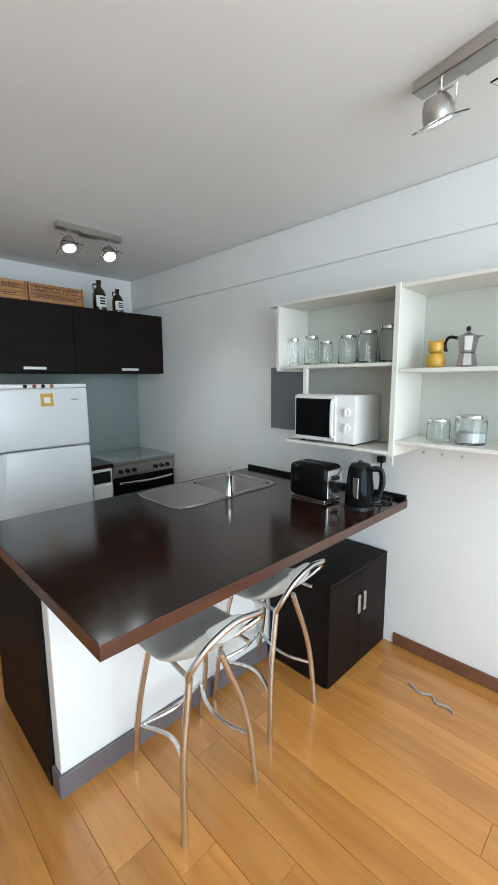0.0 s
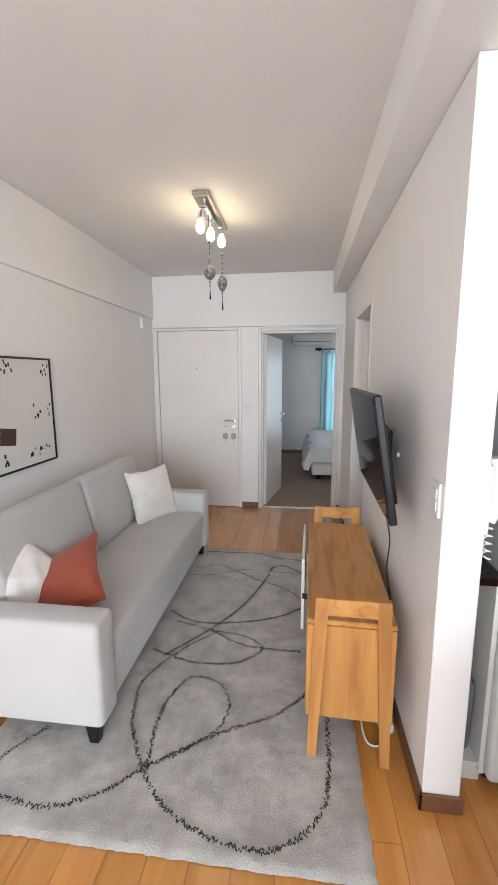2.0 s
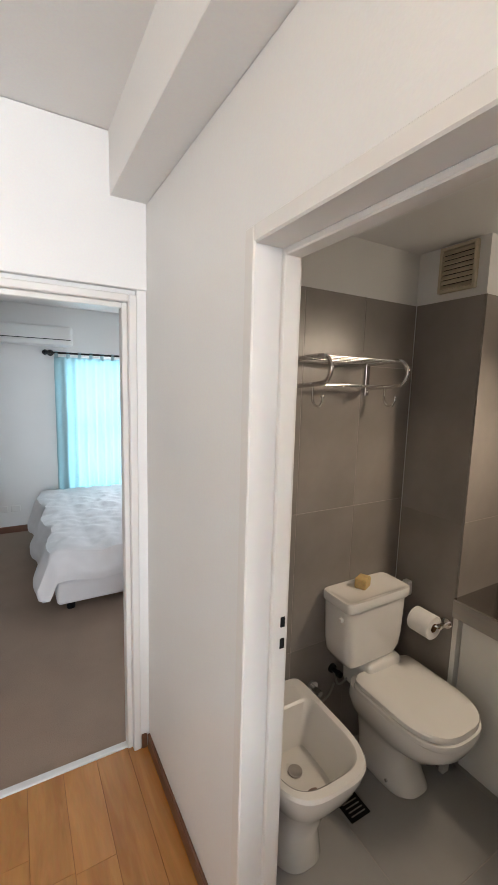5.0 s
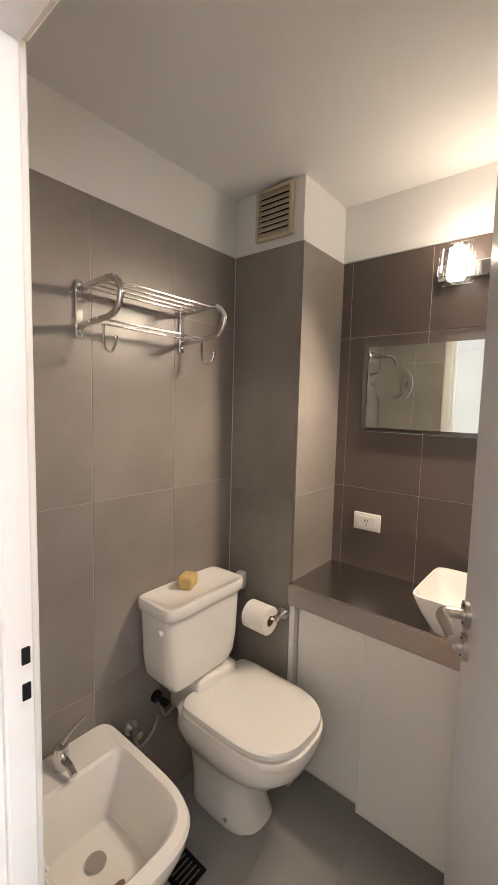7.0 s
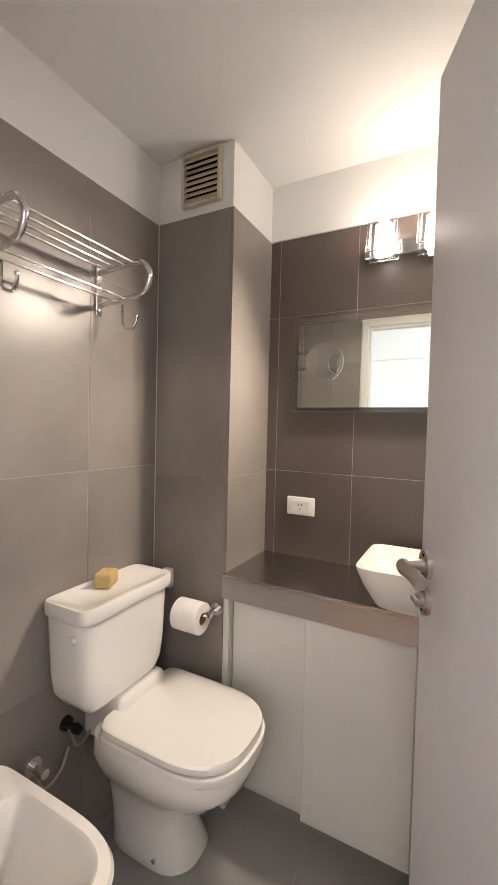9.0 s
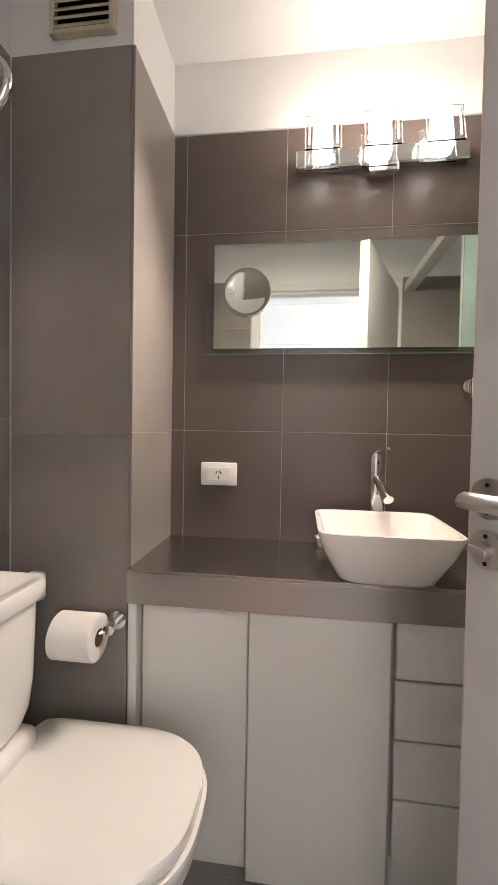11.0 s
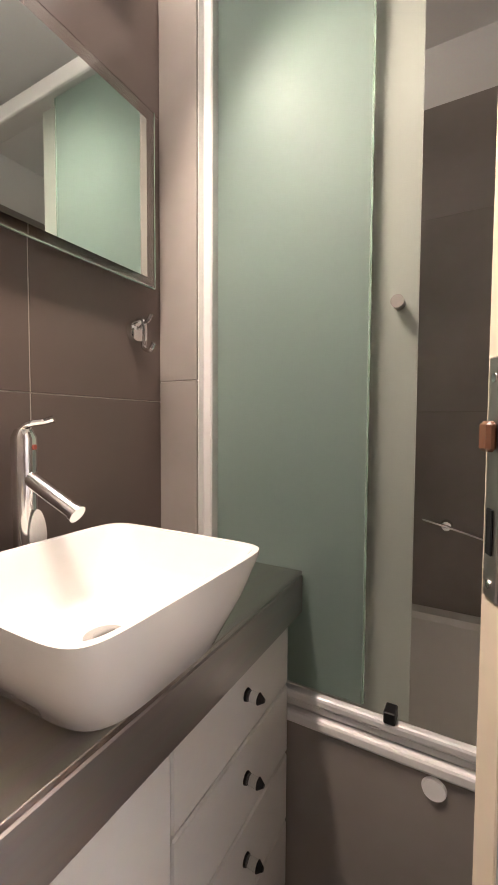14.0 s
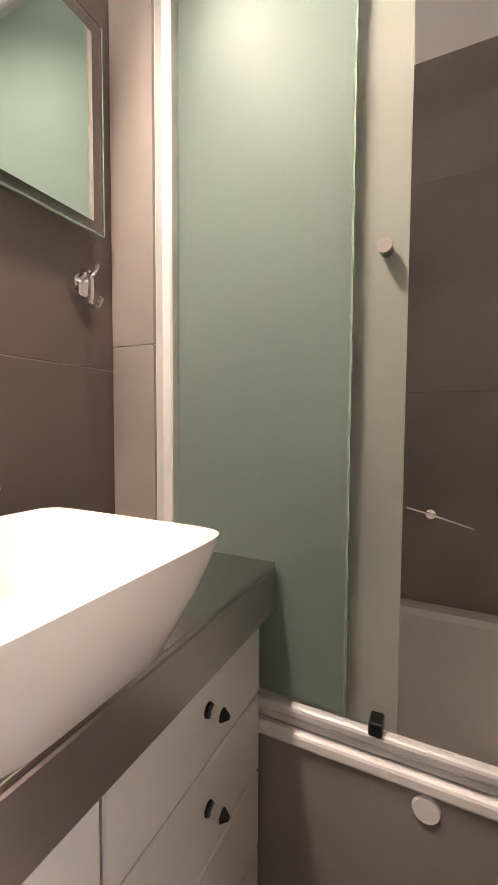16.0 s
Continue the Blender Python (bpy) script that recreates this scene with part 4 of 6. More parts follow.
def switch_plate(at, normal, label, w=0.07, h=0.115):
    """A wall switch on a face; normal is -x, +x or -y."""
    s = thing("light_switch", at, label, "light switch")
    m = Matrix.Translation(at) @ {"-x": Matrix.Rotation(radians(-90), 4, "Z"), "+x": Matrix.Rotation(radians(90), 4, "Z"), "-y": Matrix.Identity(4)}[normal]
    part("plate", moved(bx(-w / 2, w / 2, -0.009, 0, -h / 2, h / 2, 0.003, 2), m), WHITEPL, s)
    for z in (-0.02, 0.02):
        part("rocker", moved(bx(-w * 0.3, w * 0.3, -0.013, -0.008, z - 0.017, z + 0.017, 0.002), m), WHITEPL, s)
    return s


switch_plate((-0.655, YF, 1.145), "-y", "white two-key light switch between the doors", 0.078, 0.118)
switch_plate((XT, 2.80, 1.13), "-x", "white light switch near the partition end")
pb = thing("junction_box", (XL + 0.022, 5.67, 2.065), "small white plastic box on the wall", "junction box")
part("body", bx(XL, XL + 0.03, 5.635, 5.71, 2.01, 2.12, 0.004, 2), WHITEPL, pb)
pk = thing("wall_hook", (XL, 5.05, 1.02), "small white hook on the wall", "hook")
part("hook", join(cyl((XL, 5.05, 1.02), (XL + 0.012, 5.05, 1.02), 0.008), cyl((XL, 5.05, 1.0), (XL + 0.006, 5.05, 1.0), 0.01)), WHITEPL, pk)
pk = thing("wall_anchor", (XT, 3.35, 1.17), "small white plastic wall anchor", "hook")
part("plug", cyl((XT, 3.35, 1.17), (XT - 0.012, 3.35, 1.17), 0.01), WHITEPL, pk, "", True)

# ---- kitchen ----
pn = thing("peninsula_base", (1.2, 1.6, 0), "white breakfast bar base with dark end panel and grey skirting", "kitchen base")
part("front_panel", bx(0.425, XK - 0.001, 1.24, 1.30, 0.08, 0.797, 0.003), PAINT, pn, "white painted front panel")
part("skirting", join(bx(0.412, XK - 0.58, 1.225, 1.24, 0.001, 0.09, 0.003), bx(0.412, 0.425, 1.24, 1.30, 0.001, 0.09, 0.003)), GREYSKIRT, pn, "grey skirting board")
part("end_panel", bx(0.408, 0.43, 1.302, 1.90, 0.002, 0.797, 0.002), WENGE, pn, "dark wood end panel")
part("carcass", bx(0.432, XK - 0.002, 1.302, 1.86, 0.08, 0.62, 0.0), WENGE, pn)
part("plinth", bx(0.432, XK - 0.002, 1.302, 1.84, 0.001, 0.08, 0.0), GREYSKIRT, pn)
for k in range(3):
    part("door", bx(0.436 + k * 0.544, 0.436 + k * 0.544 + 0.54, 1.861, 1.88, 0.085, 0.79, 0.003), WENGE, pn)

wt = thing("worktop", (1.2, 1.35, 0.8), "dark wenge breakfast bar worktop with reddish edge", "worktop")
SX0, SX1, SY0, SY1 = 1.12, 1.87, 1.47, 1.90
bx0, bx1, by0, by1 = 1.49, 1.83, 1.51, 1.86
part("slab", holed((0.392, XK - 0.002, 0.767, 1.94), (bx0, bx1, by0, by1), 0.80, 0.84), WORKTOP, wt, "dark wood slab")
part("edge", bx(0.386, XK - 0.002, 0.761, 0.7665, 0.798, 0.8405, 0.002), EDGE, wt, "reddish front edge strip")
part("edge", bx(0.386, 0.3915, 0.7665, 1.942, 0.798, 0.8405, 0.002), EDGE, wt, "reddish side edge strip")
part("upstand", bx(XK - 0.016, XK - 0.001, 0.767, 1.94, 0.8405, 0.865, 0.002), BLACK, wt, "narrow black wall strip")

sk = thing("kitchen_sink", (1.5, 1.68, 0.84), "stainless steel drop-in sink with drainer", "sink")
rim = loft([superring((SX0 + SX1) / 2, (SY0 + SY1) / 2, z, (SX1 - SX0) / 2 - k, (SY1 - SY0) / 2 - k, 7, 56) for z, k in ((0.8402, 0.0), (0.848, 0.004), (0.849, 0.012), (0.845, 0.018))], cap=False)
part("rim", rim, STEEL, sk, "", True)
part("drainer", join(bx(SX0 + 0.014, bx0, SY0 + 0.014, SY1 - 0.014, 0.841, 0.8455, 0), bx(bx1 - 0.002, SX1 - 0.016, SY0 + 0.016, SY1 - 0.016, 0.841, 0.8455, 0), bx(bx0, bx1, SY0 + 0.014, by0, 0.841, 0.8455, 0), bx(bx0, bx1, by1, SY1 - 0.014, 0.841, 0.8455, 0)), STEEL, sk, "flat steel drainer")
part("bowl", loft([superring((bx0 + bx1) / 2, (by0 + by1) / 2, z, (bx1 - bx0) / 2 - k, (by1 - by0) / 2 - k, 6, 48) for z, k in ((0.8455, 0.0), (0.835, 0.006), (0.72, 0.015), (0.70, 0.03), (0.698, 0.12))], cap="end"), STEEL, sk, "steel bowl", True)
kt = thing("kitchen_tap", (1.46, 1.49, 0.846), "chrome single-lever kitchen tap", "tap")
part("body", lathe([(0.024, 0), (0.022, 0.01), (0.018, 0.02), (0.018, 0.09), (0.02, 0.11), (0.012, 0.118)], (1.465, 1.492, 0.846)), CHROME, kt, "", True)
part("spout", tube([(1.465, 1.492, 0.90), (1.50, 1.54, 0.935), (1.55, 1.60, 0.94), (1.57, 1.63, 0.925)], 0.010), CHROME, kt, "", True)
part("lever", tube([(1.465, 1.492, 0.955), (1.475, 1.505, 0.975), (1.495, 1.52, 0.99)], 0.007), CHROME, kt, "", True)

ts = thing("toaster", (1.78, 1.15, 0.84), "black and chrome two-slot toaster on the worktop", "toaster")
part("body", bx(1.705, 1.865, 1.03, 1.27, 0.85, 1.03, 0.028, 4), GLOSSBLACK, ts, "glossy black casing", True)
part("foot", bx(1.715, 1.855, 1.04, 1.26, 0.8405, 0.852, 0.003), CHROME, ts)
part("end_plate", bx(1.72, 1.85, 1.024, 1.031, 0.86, 1.01, 0.003), CHROME, ts, "chrome end plate")
part("lever", bx(1.765, 1.805, 1.008, 1.026, 0.955, 0.975, 0.004), BLACK, ts)
part("dial", cyl((1.785, 1.026, 0.90), (1.785, 1.012, 0.90), 0.016), BLACK, ts, "", True)
for x in (1.745, 1.805):
    part("slot", bx(x, x + 0.022, 1.06, 1.24, 1.0295, 1.0315, 0), BLACK, ts)
ke = thing("kettle", (1.79, 0.885, 0.84), "black and steel electric kettle on its base", "kettle")
part("base", cyl((1.79, 0.885, 0.8405), (1.79, 0.885, 0.855), 0.078, 0.074, 28), BLACK, ke, "", True)
part("jug", lathe([(0.070, 0.0), (0.071, 0.02), (0.066, 0.10), (0.058, 0.175), (0.052, 0.19)], (1.79, 0.885, 0.856), 28), GLOSSBLACK, ke, "", True)
part("lid", lathe([(0.052, 0.0), (0.045, 0.012), (0.012, 0.018), (0.010, 0.028), (0.001, 0.03)], (1.79, 0.885, 1.046), 24), BLACK, ke, "", True)
part("window", bx(1.722, 1.728, 0.855, 0.885, 0.90, 1.0, 0.002), STEEL, ke, "steel water gauge")
part("handle", tube([(1.815, 0.838, 1.035), (1.835, 0.80, 1.03), (1.835, 0.79, 0.97), (1.825, 0.805, 0.90), (1.812, 0.83, 0.885)], 0.012, 8, flat=1.4), BLACK, ke, "", True)
part("cable", tube([(1.84, 0.86, 0.847), (1.92, 0.82, 0.845), (1.97, 0.86, 0.85), (2.0, 0.82, 0.86), (1.94, 0.80, 0.85), (1.98, 0.87, 0.88), (2.03, 0.90, 0.95), (2.045, 0.905, 1.03)], 0.0045, 6), BLACK, ke)
so = thing("wall_socket", (XK, 0.9, 1.05), "white wall socket with black plug under the shelf", "socket")
part("plate", bx(XK - 0.01, XK, 0.85, 0.96, 1.01, 1.08, 0.003), WHITEPL, so)
part("plug", bx(XK - 0.045, XK - 0.01, 0.885, 0.925, 1.025, 1.06, 0.006, 2), BLACK, so, "black plug", True)

lc = thing("low_cabinet", (1.79, 1.03, 0), "low dark wenge two-door cabinet under the bar", "cabinet")
part("body", bx(1.505, XK - 0.015, 0.87, 1.222, 0.002, 0.515, 0.002), WENGE, lc)
part("top", bx(1.50, XK - 0.014, 0.852, 1.222, 0.5155, 0.535, 0.002), WENGE, lc)
for x0, x1, xh in ((1.504, 1.7775, 1.752), (1.7805, XK - 0.016, 1.806)):
    dr = part("door", bx(x0, x1, 0.852, 0.869, 0.01, 0.513, 0.002), WENGE, lc)
    part("handle", bx(xh - 0.012, xh + 0.012, 0.838, 0.852, 0.30, 0.40, 0.003), SATIN, dr, "satin metal bar handle")

# bar stools
st = thing("bar_stool", (0.80, 0.95, 0), "chrome bar stool with padded grey seat and low back rail", "bar stool", "stools at the bar")
rows = []
for i in range(15):
    v = i / 14
    y = 0.775 + 0.36 * v
    half = 0.165 * (1 - 0.55 * abs(2 * v - 1) ** 4)
    zt = 0.60 + 0.085 * max(0, 1 - v / 0.45) ** 2 - 0.012 * math.sin(math.pi * v)
    rows.append([Vector((0.795 + half * math.cos(a) * (1 - 0.0 * v), y + 0.018 * math.sin(a) * (1 - v), zt + (0.022 if math.sin(a) > 0 else 0.026) * math.sin(a) + 0.02 * math.cos(a) ** 2 * (1 - v))) for a in [2 * math.pi * k / 28 for k in range(28)]])
part("seat", loft(rows), surface("silver grey vinyl", (0.50, 0.49, 0.46), 0.35, vary=0.08, scale=6, fine=120, bump=0.1), st, "silver grey padded seat", True)
legs = [((0.64, 0.805), (0.672, 0.80)), ((0.946, 0.785), (0.815, 0.82)), ((0.661, 1.153), (0.70, 1.06)), ((0.985, 1.165), (0.915, 1.06))]
for (xa, ya), (xb, yb) in legs:
    part("leg", tube([(xa, ya, 0.001), ((xa * 0.55 + xb * 0.45) + (0.026 if xa > 0.8 else -0.012), (ya + yb) / 2, 0.30), (xb, yb, 0.575)], 0.0115, 10), STOOLMETAL, st, "", True)
part("back_rail", tube([(0.672, 0.80, 0.565), (0.648, 0.765, 0.62), (0.70, 0.735, 0.70), (0.80, 0.725, 0.735), (0.90, 0.735, 0.715), (0.958, 0.765, 0.685), (0.968, 0.785, 0.652), (0.925, 0.80, 0.632), (0.86, 0.805, 0.622)], 0.010, 10), STOOLMETAL, st, "bent chrome back rail", True)
part("seat_ring", tube([(0.672, 0.80, 0.572), (0.70, 1.06, 0.572), (0.80, 1.09, 0.572), (0.915, 1.06, 0.572), (0.925, 0.80, 0.572)], 0.008, 8, 3), STOOLMETAL, st, "", True)
part("foot_rail", tube([(0.652, 0.803, 0.20), (0.70, 0.90, 0.215), (0.72, 1.0, 0.205), (0.674, 1.12, 0.20)], 0.008, 8), STOOLMETAL, st, "", True)
part("foot_rail", tube([(0.674, 1.12, 0.20), (0.80, 1.07, 0.23), (0.962, 1.13, 0.20)], 0.008, 8), STOOLMETAL, st, "", True)
part("foot_rail", tube([(0.962, 1.13, 0.20), (0.90, 1.0, 0.215), (0.90, 0.9, 0.205), (0.938, 0.79, 0.20)], 0.008, 8), STOOLMETAL, st, "", True)
copy_thing(st, pose(0.80 + 0.452, 0.95 + 0.065, 0, 0, 0, 4))
ck = thing("cable", (1.81, 0.49, 0), "loose grey cable lying on the floor", "cable")
part("wire", tube([(1.825, 0.60, 0.006), (1.80, 0.54, 0.006), (1.82, 0.49, 0.006), (1.79, 0.46, 0.006), (1.80, 0.41, 0.006), (1.78, 0.38, 0.006)], 0.005, 6), GREYPLATE, ck)

# open wall shelves
sf = thing("wall_shelf", (1.95, 0.75, 1.5), "ivory open wall shelving with sage back", "wall shelf")
X0 = 1.80
for nm, b in (("divider", bx(X0 - 0.01, XK - 0.001, 0.722, 0.748, 1.115, 1.885, 0.002)), ("side", bx(X0, XK - 0.001, 1.425, 1.447, 1.515, 1.872, 0.002)), ("hanger", bx(X0, X0 + 0.02, 1.23, 1.255, 1.386, 1.535, 0.002)),
              ("top", bx(X0, XK - 0.001, 0.749, 1.50, 1.873, 1.885, 0.002)), ("shelf", bx(X0, XK - 0.008, 0.749, 1.424, 1.528, 1.544, 0.002)), ("shelf", bx(X0 - 0.015, XK - 0.001, 0.749, 1.36, 1.12, 1.136, 0.002)),
              ("top", bx(X0, XK - 0.001, -0.35, 0.721, 1.862, 1.88, 0.002)), ("shelf", bx(X0, XK - 0.008, -0.35, 0.721, 1.497, 1.515, 0.002)), ("shelf", bx(X0, XK - 0.001, -0.35, 0.721, 1.172, 1.19, 0.002)), ("side", bx(X0, XK - 0.001, -0.372, -0.35, 1.172, 1.88, 0.002))):
    part(nm, b, SHELFPAINT, sf)
part("back", bx(XK - 0.007, XK - 0.0015, 0.749, 1.424, 1.137, 1.872, 0), SHELFBACK, sf, "pale sage back panel")
part("back", bx(XK - 0.007, XK - 0.0015, -0.349, 0.721, 1.191, 1.861, 0), SHELFBACK, sf, "pale sage back panel")
for y in (0.60, 0.52, 0.44, 0.30):
    part("hook", tube([(1.84, y, 1.172), (1.84, y, 1.15), (1.832, y, 1.14), (1.822, y, 1.148)], 0.0035, 6), CHROME, sf, "small metal cup hook", True)
gp = thing("grey_panel", (XK, 1.6, 1.35), "dark grey laminate board on the kitchen wall", "panel")
part("board", bx(XK - 0.012, XK - 0.001, 1.448, 1.72, 1.149, 1.547, 0.001), SLATE, gp)

mw = thing("microwave", (1.92, 1.1, 1.137), "white microwave oven with dark window on the shelf", "microwave")
part("body", bx(1.79, 2.05, 0.925, 1.29, 1.146, 1.392, 0.008, 2), WHITEPL, mw, "", True)
part("door", bx(1.772, 1.789, 1.025, 1.286, 1.152, 1.386, 0.005, 2), WHITEPL, mw, "white door")
part("window", bx(1.7685, 1.7725, 1.05, 1.276, 1.172, 1.37, 0.002), GLOSSBLACK, mw, "black glass window")
part("handle", tube([(1.772, 1.035, 1.175), (1.755, 1.035, 1.19), (1.752, 1.035, 1.27), (1.755, 1.035, 1.35), (1.772, 1.035, 1.365)], 0.010, 8), WHITEPL, mw, "curved white handle", True)
for z in (1.225, 1.305):
    part("dial", join(cyl((1.79, 0.972, z), (1.776, 0.972, z), 0.024, 0.022, 24), bx(1.768, 1.777, 0.966, 0.978, z - 0.02, z + 0.02, 0.002)), WHITEPL, mw, "white control dial", True)
for y in (0.95, 1.26):
    part("foot", bx(1.81, 1.83, y - 0.01, y + 0.01, 1.1365, 1.147, 0.001), BLACK, mw)

jar_specs = [(1.87, 1.375, 1.545, 0.028, 0.15), (1.90, 1.275, 1.545, 0.04, 0.16), (1.86, 1.15, 1.545, 0.034, 0.12), (1.94, 1.07, 1.545, 0.05, 0.15), (1.94, 0.955, 1.545, 0.05, 0.165), (1.94, 0.835, 1.545, 0.052, 0.18), (1.92, 0.575, 1.191, 0.05, 0.10), (1.90, 0.435, 1.191, 0.062, 0.125)]
for x, y, z, r, h in jar_specs:
    ja = thing("glass_jar", (x, y, z), "clear glass storage jar with steel lid on a shelf" if h > 0.11 else "short clear glass jar with steel lid", "glass jar", "jars on the shelves")
    gl = part("jar", lathe([(r * 0.9, 0.0005), (r, 0.008), (r, h * 0.82), (r * 0.85, h * 0.9), (r * 0.85, h * 0.92), (r * 0.80, h * 0.92), (r * 0.94, h * 0.80), (r * 0.94, 0.014), (0.001, 0.010)], (x, y, z), 22), GLASS, ja, "clear glass body", True)
    gl.visible_shadow = False
    part("lid", lathe([(r * 0.9, h * 0.90), (r * 0.98, h * 0.91), (r * 0.98, h * 0.985), (r * 0.9, h), (0.001, h)], (x, y, z), 22), CHROME, ja, "steel lid", True)
    if r > 0.06:
        part("contents", lathe([(r * 0.9, 0.012), (r * 0.93, 0.05), (r * 0.5, 0.062), (0.001, 0.06)], (x, y, z), 18), GREYPLATE, ja, "grey contents", True)
pg = thing("china_figure", (1.90, 0.60, 1.515), "yellow glazed china animal figure on the shelf", "figurine")
part("figure", join(lathe([(0.02, 0.0), (0.036, 0.004), (0.042, 0.03), (0.034, 0.058), (0.02, 0.068)], (1.90, 0.60, 1.5155), 20), lathe([(0.004, 0.062), (0.028, 0.07), (0.034, 0.09), (0.028, 0.11), (0.004, 0.12)], (1.90, 0.60, 1.5155), 18),
     lathe([(0.002, -0.01), (0.01, 0), (0.002, 0.012)], (1.90, 0.573, 1.63), 10), lathe([(0.002, -0.01), (0.01, 0), (0.002, 0.012)], (1.90, 0.627, 1.63), 10)), YELLOW, pg, "", True)
mk = thing("moka_pot", (1.91, 0.475, 1.515), "aluminium stovetop moka pot on the shelf", "moka pot")
part("boiler", lathe([(0.038, 0.0005), (0.042, 0.01), (0.034, 0.055), (0.03, 0.06)], (1.91, 0.475, 1.515), 8), STEEL, mk)
part("jug", lathe([(0.029, 0.061), (0.033, 0.07), (0.042, 0.125), (0.042, 0.128), (0.012, 0.142), (0.008, 0.15)], (1.91, 0.475, 1.515), 8), STEEL, mk)
part("spout", loft([[Vector((1.91, 0.44, 1.635)), Vector((1.925, 0.435, 1.643)), Vector((1.895, 0.435, 1.643))], [Vector((1.91, 0.415, 1.641)), Vector((1.913, 0.413, 1.643)), Vector((1.907, 0.413, 1.643))]]), STEEL, mk)
part("handle", tube([(1.91, 0.515, 1.64), (1.91, 0.55, 1.645), (1.91, 0.565, 1.62), (1.91, 0.56, 1.585)], 0.007), BLACK, mk, "", True)
part("knob", lathe([(0.006, 0.0), (0.010, 0.006), (0.008, 0.018), (0.001, 0.02)], (1.91, 0.475, 1.665), 12), BLACK, mk, "", True)

# wall cupboards, fridge, stove
uc = thing("wall_cupboard", (1.3, 3.2, 1.53), "dark wenge wall cupboards with two lift-up doors", "wall cupboard")
part("body", bx(0.531, XK - 0.003, 3.022, YK - 0.001, 1.528, 2.014, 0.001), WENGE, uc)
for x0, x1 in ((0.532, 1.297), (1.300, XK - 0.004)):
    dr = part("door", bx(x0, x1, 3.0, 3.02, 1.53, 2.013, 0.002), WENGE, uc)
    xm = 1.005 if x0 < 1 else 1.735
    part("handle", join(bx(xm - 0.075, xm + 0.075, 2.978, 2.986, 1.548, 1.568, 0.002), bx(xm - 0.065, xm - 0.055, 2.986, 3.0, 1.552, 1.564, 0), bx(xm + 0.055, xm + 0.065, 2.986, 3.0, 1.552, 1.564, 0)), ALU, dr, "pale metal bar handle")
setting("splashback", bx(0.531, XK - 0.001, YK - 0.006, YK, 0.02, 1.527, 0), SPLASH, "grey-green splashback panel", "splashback")
for x0, x1 in ((0.612, 1.005), (1.012, 1.393)):
    cr = thing("wooden_crate", ((x0 + x1) / 2, 3.15, 2.015), "slatted wooden crate lettered BUENOS AIRES", "crate", "crates on the cupboard")
    part("core", bx(x0 + 0.012, x1 - 0.012, 3.022, 3.278, 2.0155, 2.125, 0), CRATE, cr)
    for k in range(5):
        for yy in (3.01, 3.279):
            part("slat", bx(x0 + 0.014, x1 - 0.014, yy, yy + 0.011, 2.018 + k * 0.0245, 2.018 + k * 0.0245 + 0.022, 0.001), CRATE, cr)
    for x in (x0, x1 - 0.013):
        part("end", bx(x, x + 0.0125, 3.005, 3.295, 2.0155, 2.142, 0.001), CRATE, cr)
    part("lettering", text_mesh("BUENOS AIRES", 0.045, Matrix.Translation(((x0 + x1) / 2, 3.0085, 2.105)) @ Matrix.Rotation(radians(90), 4, "X")), BROWNINK, cr, "dark stencilled letters")
    part("small_print", join(*[bx(x0 + 0.06 + q * 0.03, x0 + 0.06 + q * 0.03 + 0.022, 3.0078, 3.0092, 2.05, 2.058, 0) for q in range(9)]), BROWNINK, cr, "line of small dark print")
for x, h, r in ((1.56, 0.235, 0.052), (1.715, 0.19, 0.045)):
    bo = thing("brown_bottle", (x, 3.10, 2.015), "dark brown glass jug bottle with white label", "bottle", "bottles on the cupboard")
    part("glass", lathe([(r * 0.95, 0.0005), (r, 0.01), (r, h * 0.52), (r * 0.8, h * 0.66), (r * 0.36, h * 0.78), (r * 0.33, h * 0.9), (r * 0.40, h * 0.905), (r * 0.40, h * 0.99), (r * 0.3, h), (0.001, h)], (x, 3.10, 2.015), 24), AMBER, bo, "", True)
    part("label", loft([[Vector((x + (r + 0.0008) * math.sin(a), 3.10 - (r + 0.0008) * math.cos(a), 2.015 + z)) for a in [-0.9 + 1.8 * i / 12 for i in range(13)]] for z in (h * 0.12, h * 0.48)], close=False), PAPER, bo, "white paper label", True)
    part("print", join(*[bx(x - r * 0.4, x + r * 0.4, 3.10 - r - 0.0025, 3.10 - r - 0.0012, 2.015 + h * q, 2.015 + h * (q + 0.05), 0) for q in (0.2, 0.28, 0.37)]), BLACK, bo, "bars of dark print")
    part("loop", tube([(x - r * 0.35, 3.10, 2.015 + h * 0.86), (x - r * 0.9, 3.10, 2.015 + h * 0.84), (x - r * 0.85, 3.10, 2.015 + h * 0.7), (x - r * 0.6, 3.10, 2.015 + h * 0.66)], 0.005, 6), AMBER, bo, "", True)

